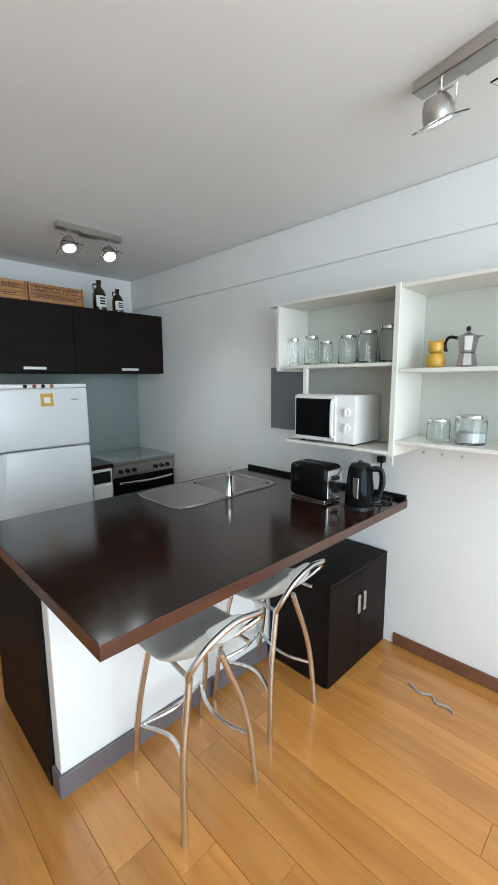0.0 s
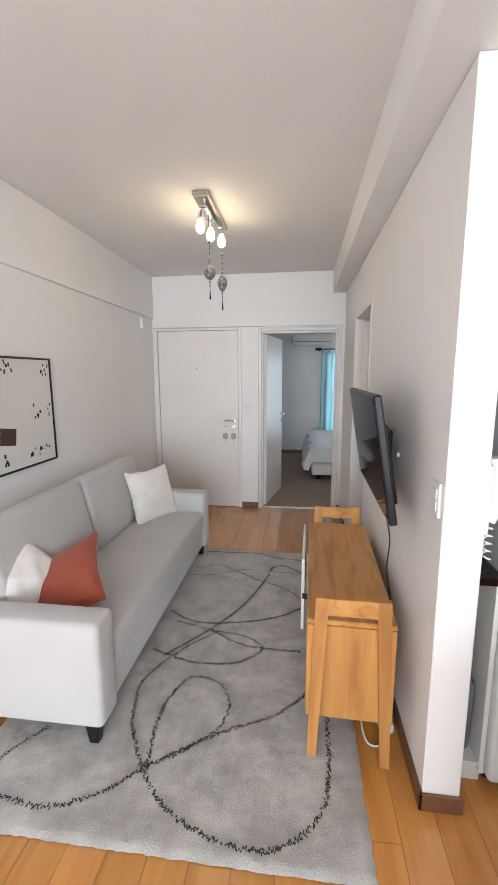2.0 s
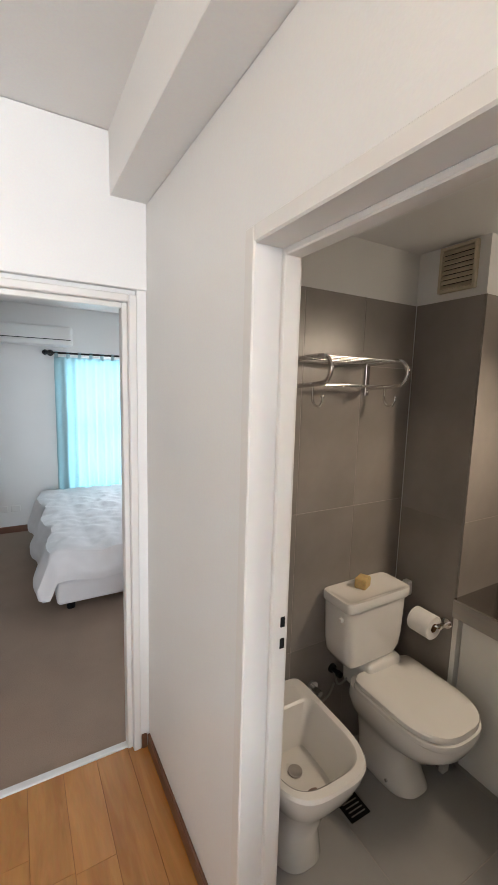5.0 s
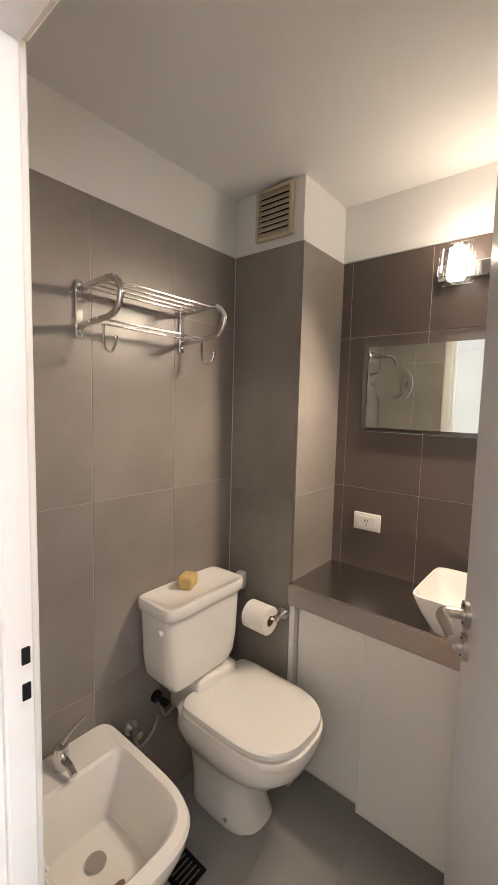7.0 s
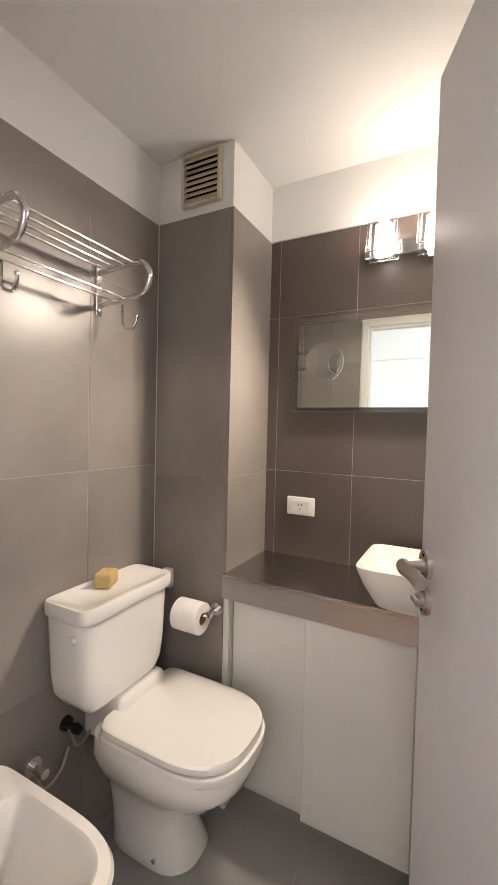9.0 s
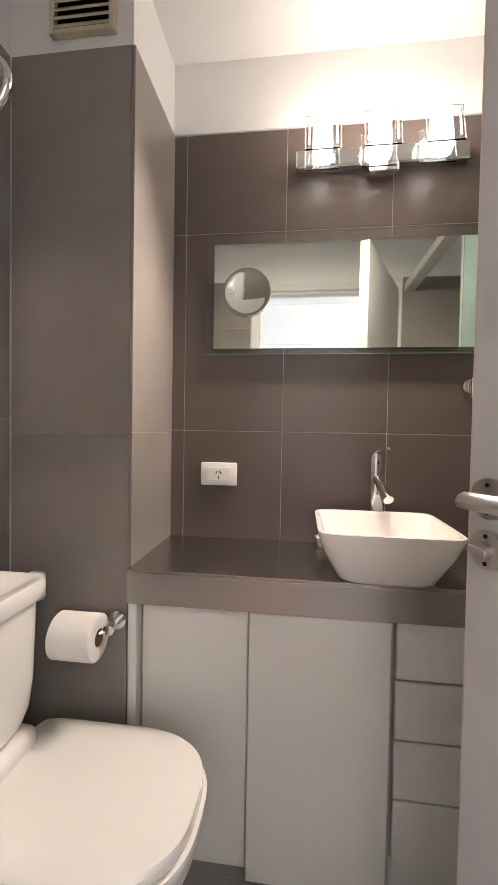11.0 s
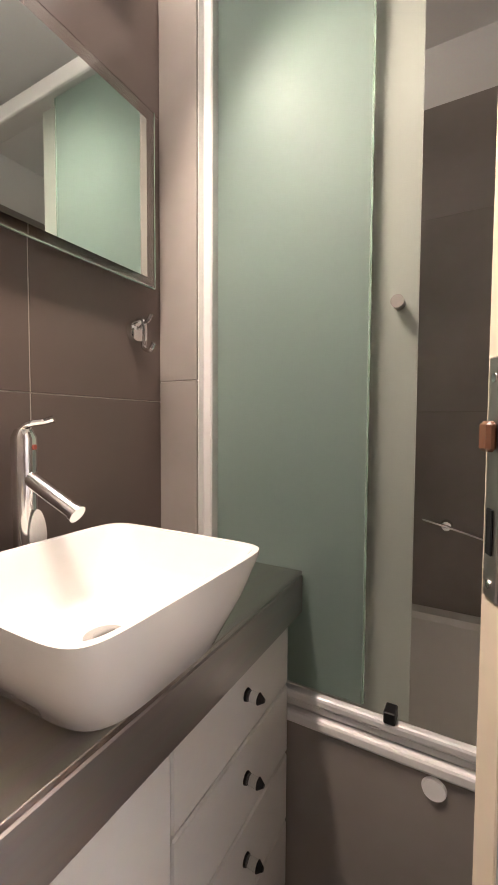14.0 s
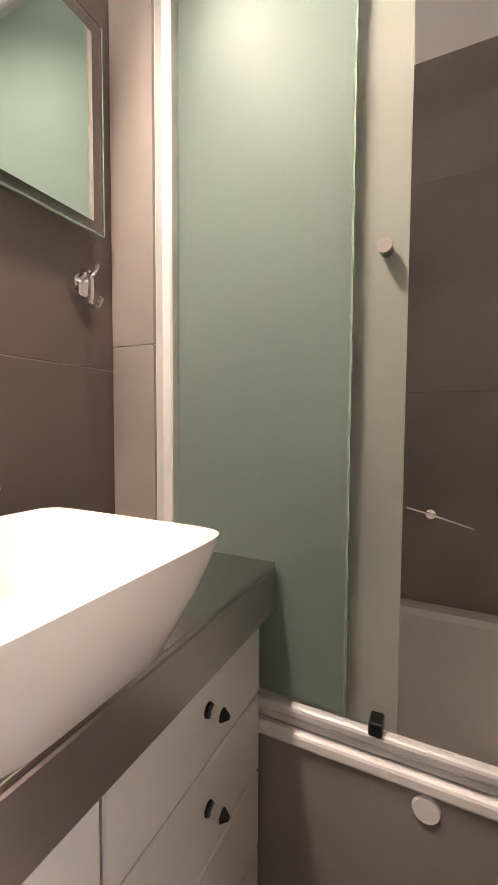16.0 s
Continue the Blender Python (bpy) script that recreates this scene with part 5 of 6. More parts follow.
fg = thing("fridge", (0.97, 3.1, 0), "white two-door fridge-freezer with magnets", "fridge")
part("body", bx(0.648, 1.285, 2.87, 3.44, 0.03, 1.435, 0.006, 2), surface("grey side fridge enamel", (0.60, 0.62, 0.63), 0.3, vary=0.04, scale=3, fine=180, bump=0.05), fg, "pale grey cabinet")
for z0, z1 in ((0.06, 1.008), (1.016, 1.42)):
    bm = bx(0.648, 1.285, 2.80, 2.866, z0, z1, 0.018, 4)
    dr = part("door", bm, FRIDGEWHITE, fg, "", True)
    za, zb = (z1 - 0.30, z1 - 0.005) if z0 < 0.5 else (z0 + 0.005, z0 + 0.24)
    flip = 1 if z0 < 0.5 else -1
    ring = []
    for k in range(9):
        t = k / 8
        w_ = 0.05 * (1 - t) ** 0.6 + 0.02
        z = (zb - t * (zb - za)) if flip == 1 else (za + t * (zb - za))
        ring.append([Vector((0.656, 2.803, z)), Vector((0.656 + w_, 2.797, z)), Vector((0.656 + w_ + 0.006, 2.790, z)), Vector((0.66, 2.782, z))])
    part("handle", loft(ring), FRIDGEWHITE, dr, "moulded white handle", True)
part("top_trim", bx(0.648, 1.285, 2.81, 3.0, 1.421, 1.447, 0.006, 2), WHITEPL, fg, "", True)
for x0_ in (0.68, 1.24):
    part("foot", cyl((x0_, 2.9, 0.0005), (x0_, 2.9, 0.032), 0.018), BLACK, fg)
for x, c in ((0.878, BLACK), (0.935, RUST), (0.99, BLACK), (1.045, CRATE)):
    part("magnet", cyl((x, 2.81, 1.434), (x, 2.803, 1.434), 0.013, 0.012, 16), c, fg, "small round fridge magnet", True)
part("photo", bx(0.965, 1.045, 2.7965, 2.8, 1.30, 1.385, 0.001), YELLOW, fg, "yellow square magnet")
part("photo_inset", bx(0.985, 1.025, 2.795, 2.7965, 1.32, 1.36, 0), PAPER, fg)
part("badge", bx(1.165, 1.215, 2.7985, 2.8, 1.335, 1.345, 0), GREYPLATE, fg, "small grey badge")

nu = thing("narrow_unit", (0.595, 3.1, 0), "narrow open white shelf unit with dark top", "shelf unit")
for nm, b in (("side", bx(0.529, 0.545, 2.84, 3.40, 0.06, 0.82, 0.001)), ("side", bx(0.629, 0.646, 2.84, 3.40, 0.06, 0.82, 0.001)), ("shelf", bx(0.545, 0.629, 2.85, 3.40, 0.08, 0.097, 0.001)), ("plinth", bx(0.531, 0.646, 2.87, 3.40, 0.001, 0.06, 0))):
    part(nm, b, CABWHITE, nu)
part("back", bx(0.545, 0.629, 3.385, 3.40, 0.097, 0.82, 0), CABWHITE, nu)
part("top", bx(0.529, 0.646, 2.82, 3.44, 0.8205, 0.85, 0.002), WORKTOP, nu, "dark worktop piece")
bg = thing("folded_bag", (0.587, 2.95, 0.097), "dark folded bag standing in the narrow unit", "bag")
part("bag", moved(bx(-0.03, 0.03, -0.08, 0.08, 0, 0.30, 0.025, 3), pose(0.587, 2.97, 0.098, 3, 0, 0)), SLATE, bg, "", True)
ph = thing("intercom_phone", (0.56, 2.80, 1.15), "white intercom handset on the partition side", "intercom")
part("base", bx(0.528, 0.552, 2.765, 2.845, 1.02, 1.25, 0.008, 2), WHITEPL, ph, "", True)
part("handset", tube([(0.562, 2.80, 1.06), (0.573, 2.80, 1.09), (0.576, 2.80, 1.16), (0.573, 2.80, 1.24), (0.562, 2.80, 1.27)], 0.014, 10, flat=1.5), WHITEPL, ph, "white handset", True)
part("cord", tube([(0.565 + 0.012 * math.cos(a), 2.80 + 0.012 * math.sin(a), 1.06 - 0.0042 * a) for a in [k * 0.7 for k in range(46)]], 0.003, 5, 2), WHITEPL, ph, "coiled white cord", True)

su = thing("side_unit", (1.39, 3.1, 0), "slim white kitchen unit with black top", "kitchen unit")
part("body", bx(1.305, 1.470, 2.87, 3.44, 0.002, 0.795, 0.002), CABWHITE, su)
part("top", bx(1.300, 1.474, 2.84, 3.44, 0.797, 0.83, 0.002), WORKTOP, su, "black worktop piece")
# The body is closed; the slot's shade is a black sheet on its front.
part("opening", bx(1.318, 1.457, 2.866, 2.872, 0.68, 0.77, 0), BLACK, su, "black sheet standing in for the shade in a slot")
part("door", bx(1.31, 1.465, 2.855, 2.8695, 0.02, 0.66, 0.002), CABWHITE, su)
sv = thing("stove", (1.77, 3.1, 0), "stainless gas stove with glass lid and black oven door", "stove")
part("body", bx(1.485, 2.055, 2.90, 3.44, 0.03, 0.80, 0.003), STEEL, sv)
part("lid", bx(1.480, 2.060, 2.865, 3.43, 0.822, 0.83, 0.002), surface("grey glass stove lid", (0.30, 0.33, 0.32), 0.12, vary=0.05, scale=2, fine=40, bump=0.0, coat=0.6), sv, "grey glass lid")
part("hob", bx(1.483, 2.058, 2.868, 3.44, 0.80, 0.8215, 0.003), STEEL, sv)
part("control_panel", bx(1.487, 2.053, 2.872, 2.90, 0.70, 0.798, 0.004), STEEL, sv, "steel control panel")
for x in (1.54, 1.60, 1.66, 1.86, 1.92, 1.98):
    part("knob", cyl((x, 2.872, 0.748), (x, 2.845, 0.748), 0.018, 0.015, 18), BLACK, sv, "black control knob", True)
part("oven_door", bx(1.49, 2.05, 2.872, 2.899, 0.16, 0.695, 0.004), GLOSSBLACK, sv, "black glass oven door")
part("oven_handle", tube([(1.54, 2.872, 0.655), (1.55, 2.84, 0.655), (1.77, 2.825, 0.65), (1.99, 2.84, 0.655), (2.0, 2.872, 0.655)], 0.010), CHROME, sv, "", True)
part("drawer", bx(1.49, 2.05, 2.875, 2.899, 0.04, 0.155, 0.004), STEEL, sv)
for x in (1.52, 2.02):
    part("foot", cyl((x, 2.94, 0.0005), (x, 2.94, 0.032), 0.015), BLACK, sv)


def spot_bar(x, y, turn_deg, heads, label):
    """A ceiling bar with square glass spot heads."""
    s = thing("spot_bar", (x, y, ZK), label, "ceiling lamp", "kitchen ceiling lamps")
    m = pose(x, y, ZK, 0, 0, turn_deg)
    part("plate", moved(join(bx(-0.20, 0.20, -0.028, 0.028, -0.036, -0.0005, 0.003), bx(-0.06, 0.06, -0.034, 0.034, -0.042, -0.0006, 0.003)), m), SATIN, s, "brushed metal bar")
    for hx, tilt in heads:
        hm = m @ Matrix.Translation((hx, 0, -0.125)) @ Matrix.Rotation(radians(tilt), 4, "X")
        part("yoke", moved(join(cyl((hx, 0, -0.036), (hx, 0, -0.06), 0.008), tube([(hx - 0.052, 0, -0.12), (hx - 0.052, 0, -0.066), (hx, 0, -0.062), (hx + 0.052, 0, -0.066), (hx + 0.052, 0, -0.12)], 0.004, 6, 1)), m), CHROME, s, "", True)
        hd = part("head", moved(lathe([(0.03, 0.05), (0.042, 0.03), (0.046, 0.0), (0.046, -0.012), (0.040, -0.012), (0.036, 0.01), (0.001, 0.012)], (0, 0, 0), 24), hm), SATIN, s, "", True)
        gl = part("glass_plate", moved(bx(-0.06, 0.06, -0.06, 0.06, -0.02, -0.015, 0.001), hm), GLASS, s, "square clear glass plate")
        gl.visible_shadow = False
        bb = part("bulb", moved(cyl((0, 0, -0.004), (0, 0, -0.013), 0.036, 0.034, 24), hm), COOLBULB, s, "lit spot bulb", True)
        bb.visible_shadow = False


spot_bar(1.20, 2.43, 0, ((-0.13, -24), (0.12, -32)), "brushed metal two-spot ceiling bar, lit")
spot_bar(1.36, 0.32, 78, ((0.12, -25), (-0.12, -10)), "brushed metal two-spot ceiling bar, lit")

# ---- bathroom ----
van = thing("vanity_cabinet", (1.65, 4.76, 0), "off-white bathroom vanity with doors and drawers", "vanity cabinet")
part("carcass", bx(1.53, 1.80, 4.275, 5.235, 0.10, 0.742, 0.002), CABWHITE, van)
part("plinth", bx(1.60, 1.79, 4.275, 5.235, 0.004, 0.10, 0.0), CABWHITE, van)
part("side_post", bx(1.488, 1.53, 5.236, 5.258, 0.004, 0.742, 0.002), CABWHITE, van)
part("door", bx(1.512, 1.529, 4.967, 5.231, 0.11, 0.740, 0.003), CABWHITE, van, "plain off-white cabinet door")
part("door", bx(1.490, 1.508, 4.643, 4.964, 0.095, 0.740, 0.003), CABWHITE, van, "plain off-white sliding cabinet door")
for k in range(4):
    z1 = 0.740 - k * 0.138
    dr = part("drawer", bx(1.498, 1.516, 4.285, 4.632, z1 - 0.133, z1, 0.003), CABWHITE, van, "off-white drawer front")
    kn = part("knob", cyl((1.498, 4.450, z1 - 0.06), (1.476, 4.450, z1 - 0.06), 0.008, 0.0085, 20), GLASS, dr, "clear barrel knob", True)
    part("tip", join(cyl((1.476, 4.450, z1 - 0.06), (1.466, 4.450, z1 - 0.06), 0.0095, 0.003, 20), cyl((1.4985, 4.450, z1 - 0.06), (1.4945, 4.450, z1 - 0.06), 0.0105, 0.0095, 20)), BLACK, dr, "black knob tip and collar", True)
ct = thing("vanity_worktop", (1.65, 4.76, 0.742), "brushed stainless steel vanity worktop with deep apron", "worktop")
part("sheet", bx(1.478, 1.806, 4.268, 5.258, 0.818, 0.826, 0.001), STEELTOP, ct, "brushed steel top sheet")
part("apron", bx(1.476, 1.490, 4.268, 5.258, 0.744, 0.8185, 0.002), STEEL, ct, "brushed steel front edge")
part("end_cap", bx(1.4905, 1.80, 4.266, 4.272, 0.744, 0.8175, 0.001), STEEL, ct)
part("core", bx(1.491, 1.80, 4.2725, 5.257, 0.745, 0.8175, 0), CABWHITE, ct)

bs = thing("washbasin", (1.58, 4.66, 0.826), "white square ceramic vessel basin on the steel top", "washbasin")
cx, cy = 1.582, 4.657
out = [(0.826, 0.105, 0.105), (0.832, 0.112, 0.112), (0.89, 0.136, 0.142), (0.936, 0.147, 0.156), (0.942, 0.1465, 0.1555), (0.942, 0.139, 0.148), (0.936, 0.135, 0.144), (0.89, 0.122, 0.130), (0.86, 0.10, 0.105), (0.848, 0.08, 0.085), (0.846, 0.03, 0.03)]
part("bowl", loft([superring(cx, cy, z, a, b, 5.0 + 60 * max(0, z - 0.87), 72) for z, a, b in out]), CERAMIC, bs, "", True)
part("drain", join(cyl((cx, cy, 0.846), (cx, cy, 0.850), 0.026, n=24), cyl((cx, cy, 0.85), (cx, cy, 0.853), 0.014, n=20)), CHROME, bs, "chrome drain", True)
fa = thing("basin_tap", (1.765, 4.64, 0.826), "tall chrome single-lever basin tap", "tap")
part("column", lathe([(0.026, 0), (0.026, 0.006), (0.0175, 0.012), (0.0165, 0.12), (0.0175, 0.23), (0.018, 0.262), (0.012, 0.275)], (1.765, 4.64, 0.826)), CHROME, fa, "", True)
part("spout", join(cyl((1.765, 4.64, 1.035), (1.68, 4.622, 0.985), 0.0125, 0.0115), cyl((1.68, 4.622, 0.985), (1.675, 4.621, 0.982), 0.0135)), CHROME, fa, "", True)
part("lever", tube([(1.768, 4.645, 1.098), (1.760, 4.635, 1.108), (1.745, 4.62, 1.112), (1.735, 4.612, 1.116)], 0.005, flat=1.6), CHROME, fa, "", True)
part("mark", cyl((1.748, 4.636, 1.075), (1.746, 4.6355, 1.075), 0.004, n=10), RUST, fa, "small red mark")
part("tag", loft([[Vector((x, 4.636 + (0.013 - 0.003 * math.sin(a)) * math.cos(a), 0.952 + 0.033 * math.sin(a))) for a in [2 * math.pi * k / 24 for k in range(24)]] for x in (1.744, 1.741)]), PAPER, fa, "white hanging tag")
sd = thing("soap_dish", (1.765, 4.795, 0.826), "small round white soap dish behind the basin", "soap dish")
part("dish", lathe([(0.02, 0), (0.026, 0.004), (0.030, 0.022), (0.033, 0.03), (0.030, 0.03), (0.026, 0.02), (0.004, 0.012)], (1.757, 4.775, 0.826)), CERAMIC, sd, "", True)

mi = thing("mirror", (1.79, 4.75, 1.56), "rectangular wall mirror with faceted border and round magnifier", "mirror")
MX = 1.782
part("border", bx(MX - 0.002, MX + 0.004, 4.342, 5.148, 1.389, 1.741, 0.0015), GLASS, mi, "clear glass border plate").visible_shadow = False
part("mount", bx(MX + 0.0045, 1.8, 4.40, 5.09, 1.43, 1.69, 0.001), SLATE, mi)
part("edge", join(bx(MX - 0.0016, MX + 0.0036, 4.3405, 4.3419, 1.389, 1.741, 0), bx(MX - 0.0016, MX + 0.0036, 4.342, 5.148, 1.3875, 1.3889, 0)), GREENEDGE, mi, "green glass edge")
part("glass", bx(MX - 0.0045, MX - 0.003, 4.368, 5.122, 1.404, 1.712, 0), MIRROR, mi, "clear mirror glass")
part("magnifier", loft([[Vector((x, 5.022 + r * math.cos(a), 1.570 + r * math.sin(a))) for a in [2 * math.pi * i / 48 for i in range(48)]] for x, r in [(MX - 0.0046, 0.072), (MX - 0.010, 0.0725)] + [(MX - 0.010 + 0.004 * (1 - (r / 0.07) ** 2), r) for r in (0.07, 0.055, 0.04, 0.025, 0.01, 0.002)]]), MIRROR, mi, "round magnifying mirror", True)

vl = thing("vanity_lamp", (1.78, 4.64, 1.98), "wall lamp with three lit square glass shades", "wall lamp")
part("plate", bx(1.762, 1.798, 4.41, 4.885, 1.915, 1.965, 0.004), CHROME, vl, "polished metal wall bar")
part("box", bx(1.755, 1.797, 4.60, 4.68, 1.888, 1.915, 0.003), CHROME, vl)
for y in (4.812, 4.658, 4.505):
    part("arm", cyl((1.762, y, 1.945), (1.74, y, 1.945), 0.009), CHROME, vl)
    m = Matrix.Translation((1.712, y, 1.945)) @ Matrix.Rotation(radians(14), 4, "Y")
    for a in (-0.034, 0.029):
        sh = part("shade", moved(bx(a, a + 0.005, -0.047, 0.047, -0.054, 0.056, 0.001), m), GLASS, vl, "square clear glass plate")
        sh.visible_shadow = False
    for a in (-0.040, 0.035):
        part("clip", moved(bx(-0.037, -0.034, a, a + 0.005, -0.042, 0.042, 0.001), m), CHROME, vl)
    gl = part("bulb_glass", moved(loft([superring(0, 0, z, 0.024, 0.026, 4, 24) for z in (-0.046, 0.048)]), m), VANITYGLOW, vl, "lit frosted glass insert", True)
    gl.visible_shadow = False

ou = thing("bath_socket", (1.79, 5.1, 1.025), "white rectangular wall socket on dark tiles", "socket")
part("plate", bx(1.789, 1.799, 5.046, 5.158, 0.990, 1.060, 0.004, 2), WHITEPL, ou, "", True)
part("insert", bx(1.7865, 1.7885, 5.066, 5.138, 1.004, 1.046, 0.001), WHITEPL, ou)
for y, z, a in ((5.108, 1.030, 25), (5.096, 1.030, -25), (5.102, 1.014, 0)):
    part("slot", moved(bx(-0.0006, 0.0006, -0.0015, 0.0015, -0.005, 0.005, 0), pose(1.786, y, z, a, 0, 0)), BLACK, ou)
hk = thing("robe_hook", (1.79, 4.382, 1.29), "chrome robe hook with round base on dark tiles", "hook")
part("base", cyl((1.799, 4.382, 1.295), (1.790, 4.382, 1.295), 0.022, 0.020, 24), CHROME, hk, "", True)
part("hook", join(tube([(1.792, 4.382, 1.318), (1.775, 4.382, 1.31), (1.772, 4.382, 1.28), (1.775, 4.382, 1.262), (1.760, 4.382, 1.255), (1.748, 4.382, 1.268)], 0.005), tube([(1.79, 4.382, 1.30), (1.765, 4.382, 1.312), (1.755, 4.382, 1.325)], 0.004)), CHROME, hk, "", True)

# toilet
to = thing("toilet", (1.27, 5.3, 0), "white close-coupled toilet with closed lid", "toilet")


def dring(cx, y_back, y_front, z, hw, n=44, e=2.75, eb=5.0):
    """A D-shaped ring: square at the back, round at the front."""
    cyy, L = (y_back + y_front) / 2, (y_back - y_front) / 2
    pts = []
    for i in range(n):
        t = 2 * math.pi * i / n
        c, s = math.cos(t), math.sin(t)
        ex = eb if s > 0 else e
        pts.append(Vector((cx + hw * math.copysign(abs(c) ** (2 / ex), c), cyy + L * math.copysign(abs(s) ** (2 / ex), s), z)))
    return pts


TX, TH = 1.270, 1.042
pd = [(0.003, 0.096, 5.50, 5.225), (0.02, 0.101, 5.505, 5.212), (0.05, 0.096, 5.50, 5.222), (0.13, 0.086, 5.50, 5.25), (0.20, 0.088, 5.50, 5.25), (0.245, 0.10, 5.50, 5.205), (0.30, 0.137, 5.50, 5.09), (0.36, 0.164, 5.50, 5.035), (0.40, 0.170, 5.49, 5.022), (0.413, 0.168, 5.49, 5.025)]
part("pan", loft([dring(TX + 0.045 * max(0, 1 - z / 0.3), b, f_, z * TH, hw) for z, hw, b, f_ in pd]), CERAMIC, to, "white ceramic pan", True)
part("shelf", bx(TX - 0.10, TX + 0.10, 5.40, 5.57, 0.36, 0.522, 0.022, 3), CERAMIC, to, "", True)
part("seat", loft([dring(TX, 5.435, 5.018, z * TH, hw, 64, 2.75, 11.0) for z, hw in ((0.414, 0.167), (0.420, 0.174), (0.434, 0.174), (0.439, 0.169))]), CERAMIC, to, "white seat ring", True)
part("lid", loft([dring(TX, 5.432, 5.026, z * TH, hw, 64, 2.75, 11.0) for z, hw in ((0.4405, 0.163), (0.446, 0.171), (0.460, 0.170), (0.466, 0.161), (0.4675, 0.10))]), CERAMIC, to, "white closed lid", True)
part("tank", loft([superring(1.21, 5.488, z * TH, a, b, 7, 48) for z, a, b in ((0.502, 0.120, 0.055), (0.512, 0.140, 0.070), (0.545, 0.160, 0.078), (0.60, 0.168, 0.081), (0.757, 0.176, 0.083), (0.760, 0.173, 0.08))]), CERAMIC, to, "white ceramic tank", True)
part("tank_lid", loft([superring(1.21, 5.481, z * TH, a, b, 9, 48) for z, a, b in ((0.762, 0.182, 0.085), (0.768, 0.186, 0.0885), (0.794, 0.186, 0.0885), (0.801, 0.183, 0.085), (0.801, 0.170, 0.072), (0.798, 0.166, 0.068))]), CERAMIC, to, "white tank lid with raised rim", True)
part("flush_knob", cyl((1.042, 5.445, 0.75), (1.025, 5.445, 0.75), 0.012, 0.010), CERAMIC, to, "white side flush knob", True)
part("bolt", cyl((TX - 0.04, 5.31, 0.05), (TX - 0.062, 5.31, 0.05), 0.007, n=10), CHROME, to, "", True)
so = thing("soap", (1.25, 5.5, 0.797), "yellow block of soap on the tank lid", "soap")
part("block", moved(bx(-0.034, 0.034, -0.026, 0.026, 0, 0.045, 0.008, 3), pose(1.198, 5.50, 0.7985 * TH, 0, 0, 25)), SPONGE, so, "", True)
# bidet
bi = thing("bidet", (0.75, 5.33, 0), "white ceramic bidet with rounded front", "bidet")
BX = 0.742
o_ = [(0.003, 0.095, 5.52, 5.235), (0.02, 0.10, 5.525, 5.225), (0.12, 0.088, 5.52, 5.24), (0.23, 0.10, 5.53, 5.20), (0.33, 0.155, 5.555, 5.13), (0.40, 0.177, 5.568, 5.10), (0.427, 0.180, 5.57, 5.095), (0.437, 0.175, 5.568, 5.101), (0.437, 0.152, 5.455, 5.128), (0.430, 0.145, 5.446, 5.137), (0.36, 0.118, 5.43, 5.165), (0.295, 0.09, 5.41, 5.20), (0.288, 0.02, 5.34, 5.28)]
part("body", loft([dring(BX, b, f_, z * 1.055, hw, 64, 2.6 if z < 0.25 else 3.3, 5.0 if z < 0.25 else 11.0) for z, hw, b, f_ in o_]), CERAMIC, bi, "", True)
part("drain", join(cyl((BX, 5.33, 0.305), (BX, 5.33, 0.3112), 0.026, n=20)), SATIN, bi, "metal drain", True)
# Solid dark disc on the bowl paints the shade inside the overflow.
part("overflow", cyl((BX, 5.225, 0.3215), (BX, 5.231, 0.3295), 0.016, n=16), SKIRT, bi, "dark disc standing in for the shade in the overflow", True)
bt = thing("bidet_tap", (BX, 5.51, 0.461), "chrome single-lever bidet tap", "tap")
part("body", lathe([(0.024, 0), (0.022, 0.01), (0.021, 0.05), (0.019, 0.062)], (BX, 5.51, 0.461)), CHROME, bt, "", True)
part("spout", tube([(BX, 5.505, 0.491), (BX, 5.47, 0.493), (BX, 5.435, 0.481)], 0.010), CHROME, bt, "", True)
part("lever", tube([(BX, 5.51, 0.523), (BX + 0.03, 5.52, 0.536), (BX + 0.08, 5.535, 0.543)], 0.007, flat=1.7), CHROME, bt, "", True)
dn = thing("floor_drain", (1.02, 5.27, 0), "dark square metal floor drain", "floor drain")
part("grate", bx(0.985, 1.085, 5.27, 5.37, 0.008, 0.013, 0.002), BLACK, dn)
for k in range(5):
    part("slot", bx(1.0, 1.07, 5.285 + k * 0.017, 5.29 + k * 0.017, 0.0131, 0.0135, 0), SATIN, dn)
for x, z, m_, r in ((1.005, 0.38, CHROME, 0.028), (1.115, 0.43, BLACK, 0.022)):
    va = thing("stop_valve", (x, 5.57, z), "chrome angle stop valve on the tiled wall", "valve", "stop valves")
    part("rose", cyl((x, 5.571, z), (x, 5.562, z), r, r * 0.9, 24), m_, va, "", True)
    part("spindle", join(cyl((x, 5.565, z), (x, 5.53, z), 0.010), cyl((x, 5.53, z), (x, 5.512, z), 0.015, 0.013)), m_, va, "", True)
    part("hose", tube([(x, 5.555, z - 0.01), (x + 0.02, 5.545, z - 0.07), (x + 0.06, 5.53, z - 0.04), (x + 0.08, 5.52, z + 0.02)], 0.005, 6), STEEL, va, "", True)
tp = thing("toilet_roll_holder", (1.45, 5.3, 0.7), "chrome holder with white paper roll", "toilet roll holder")
part("rose", join(cyl((1.4885, 5.282, 0.700), (1.480, 5.282, 0.700), 0.022, n=24), cyl((1.484, 5.282, 0.700), (1.445, 5.282, 0.698), 0.008), cyl((1.452, 5.282, 0.698), (1.437, 5.282, 0.696), 0.013)), CHROME, tp, "", True)
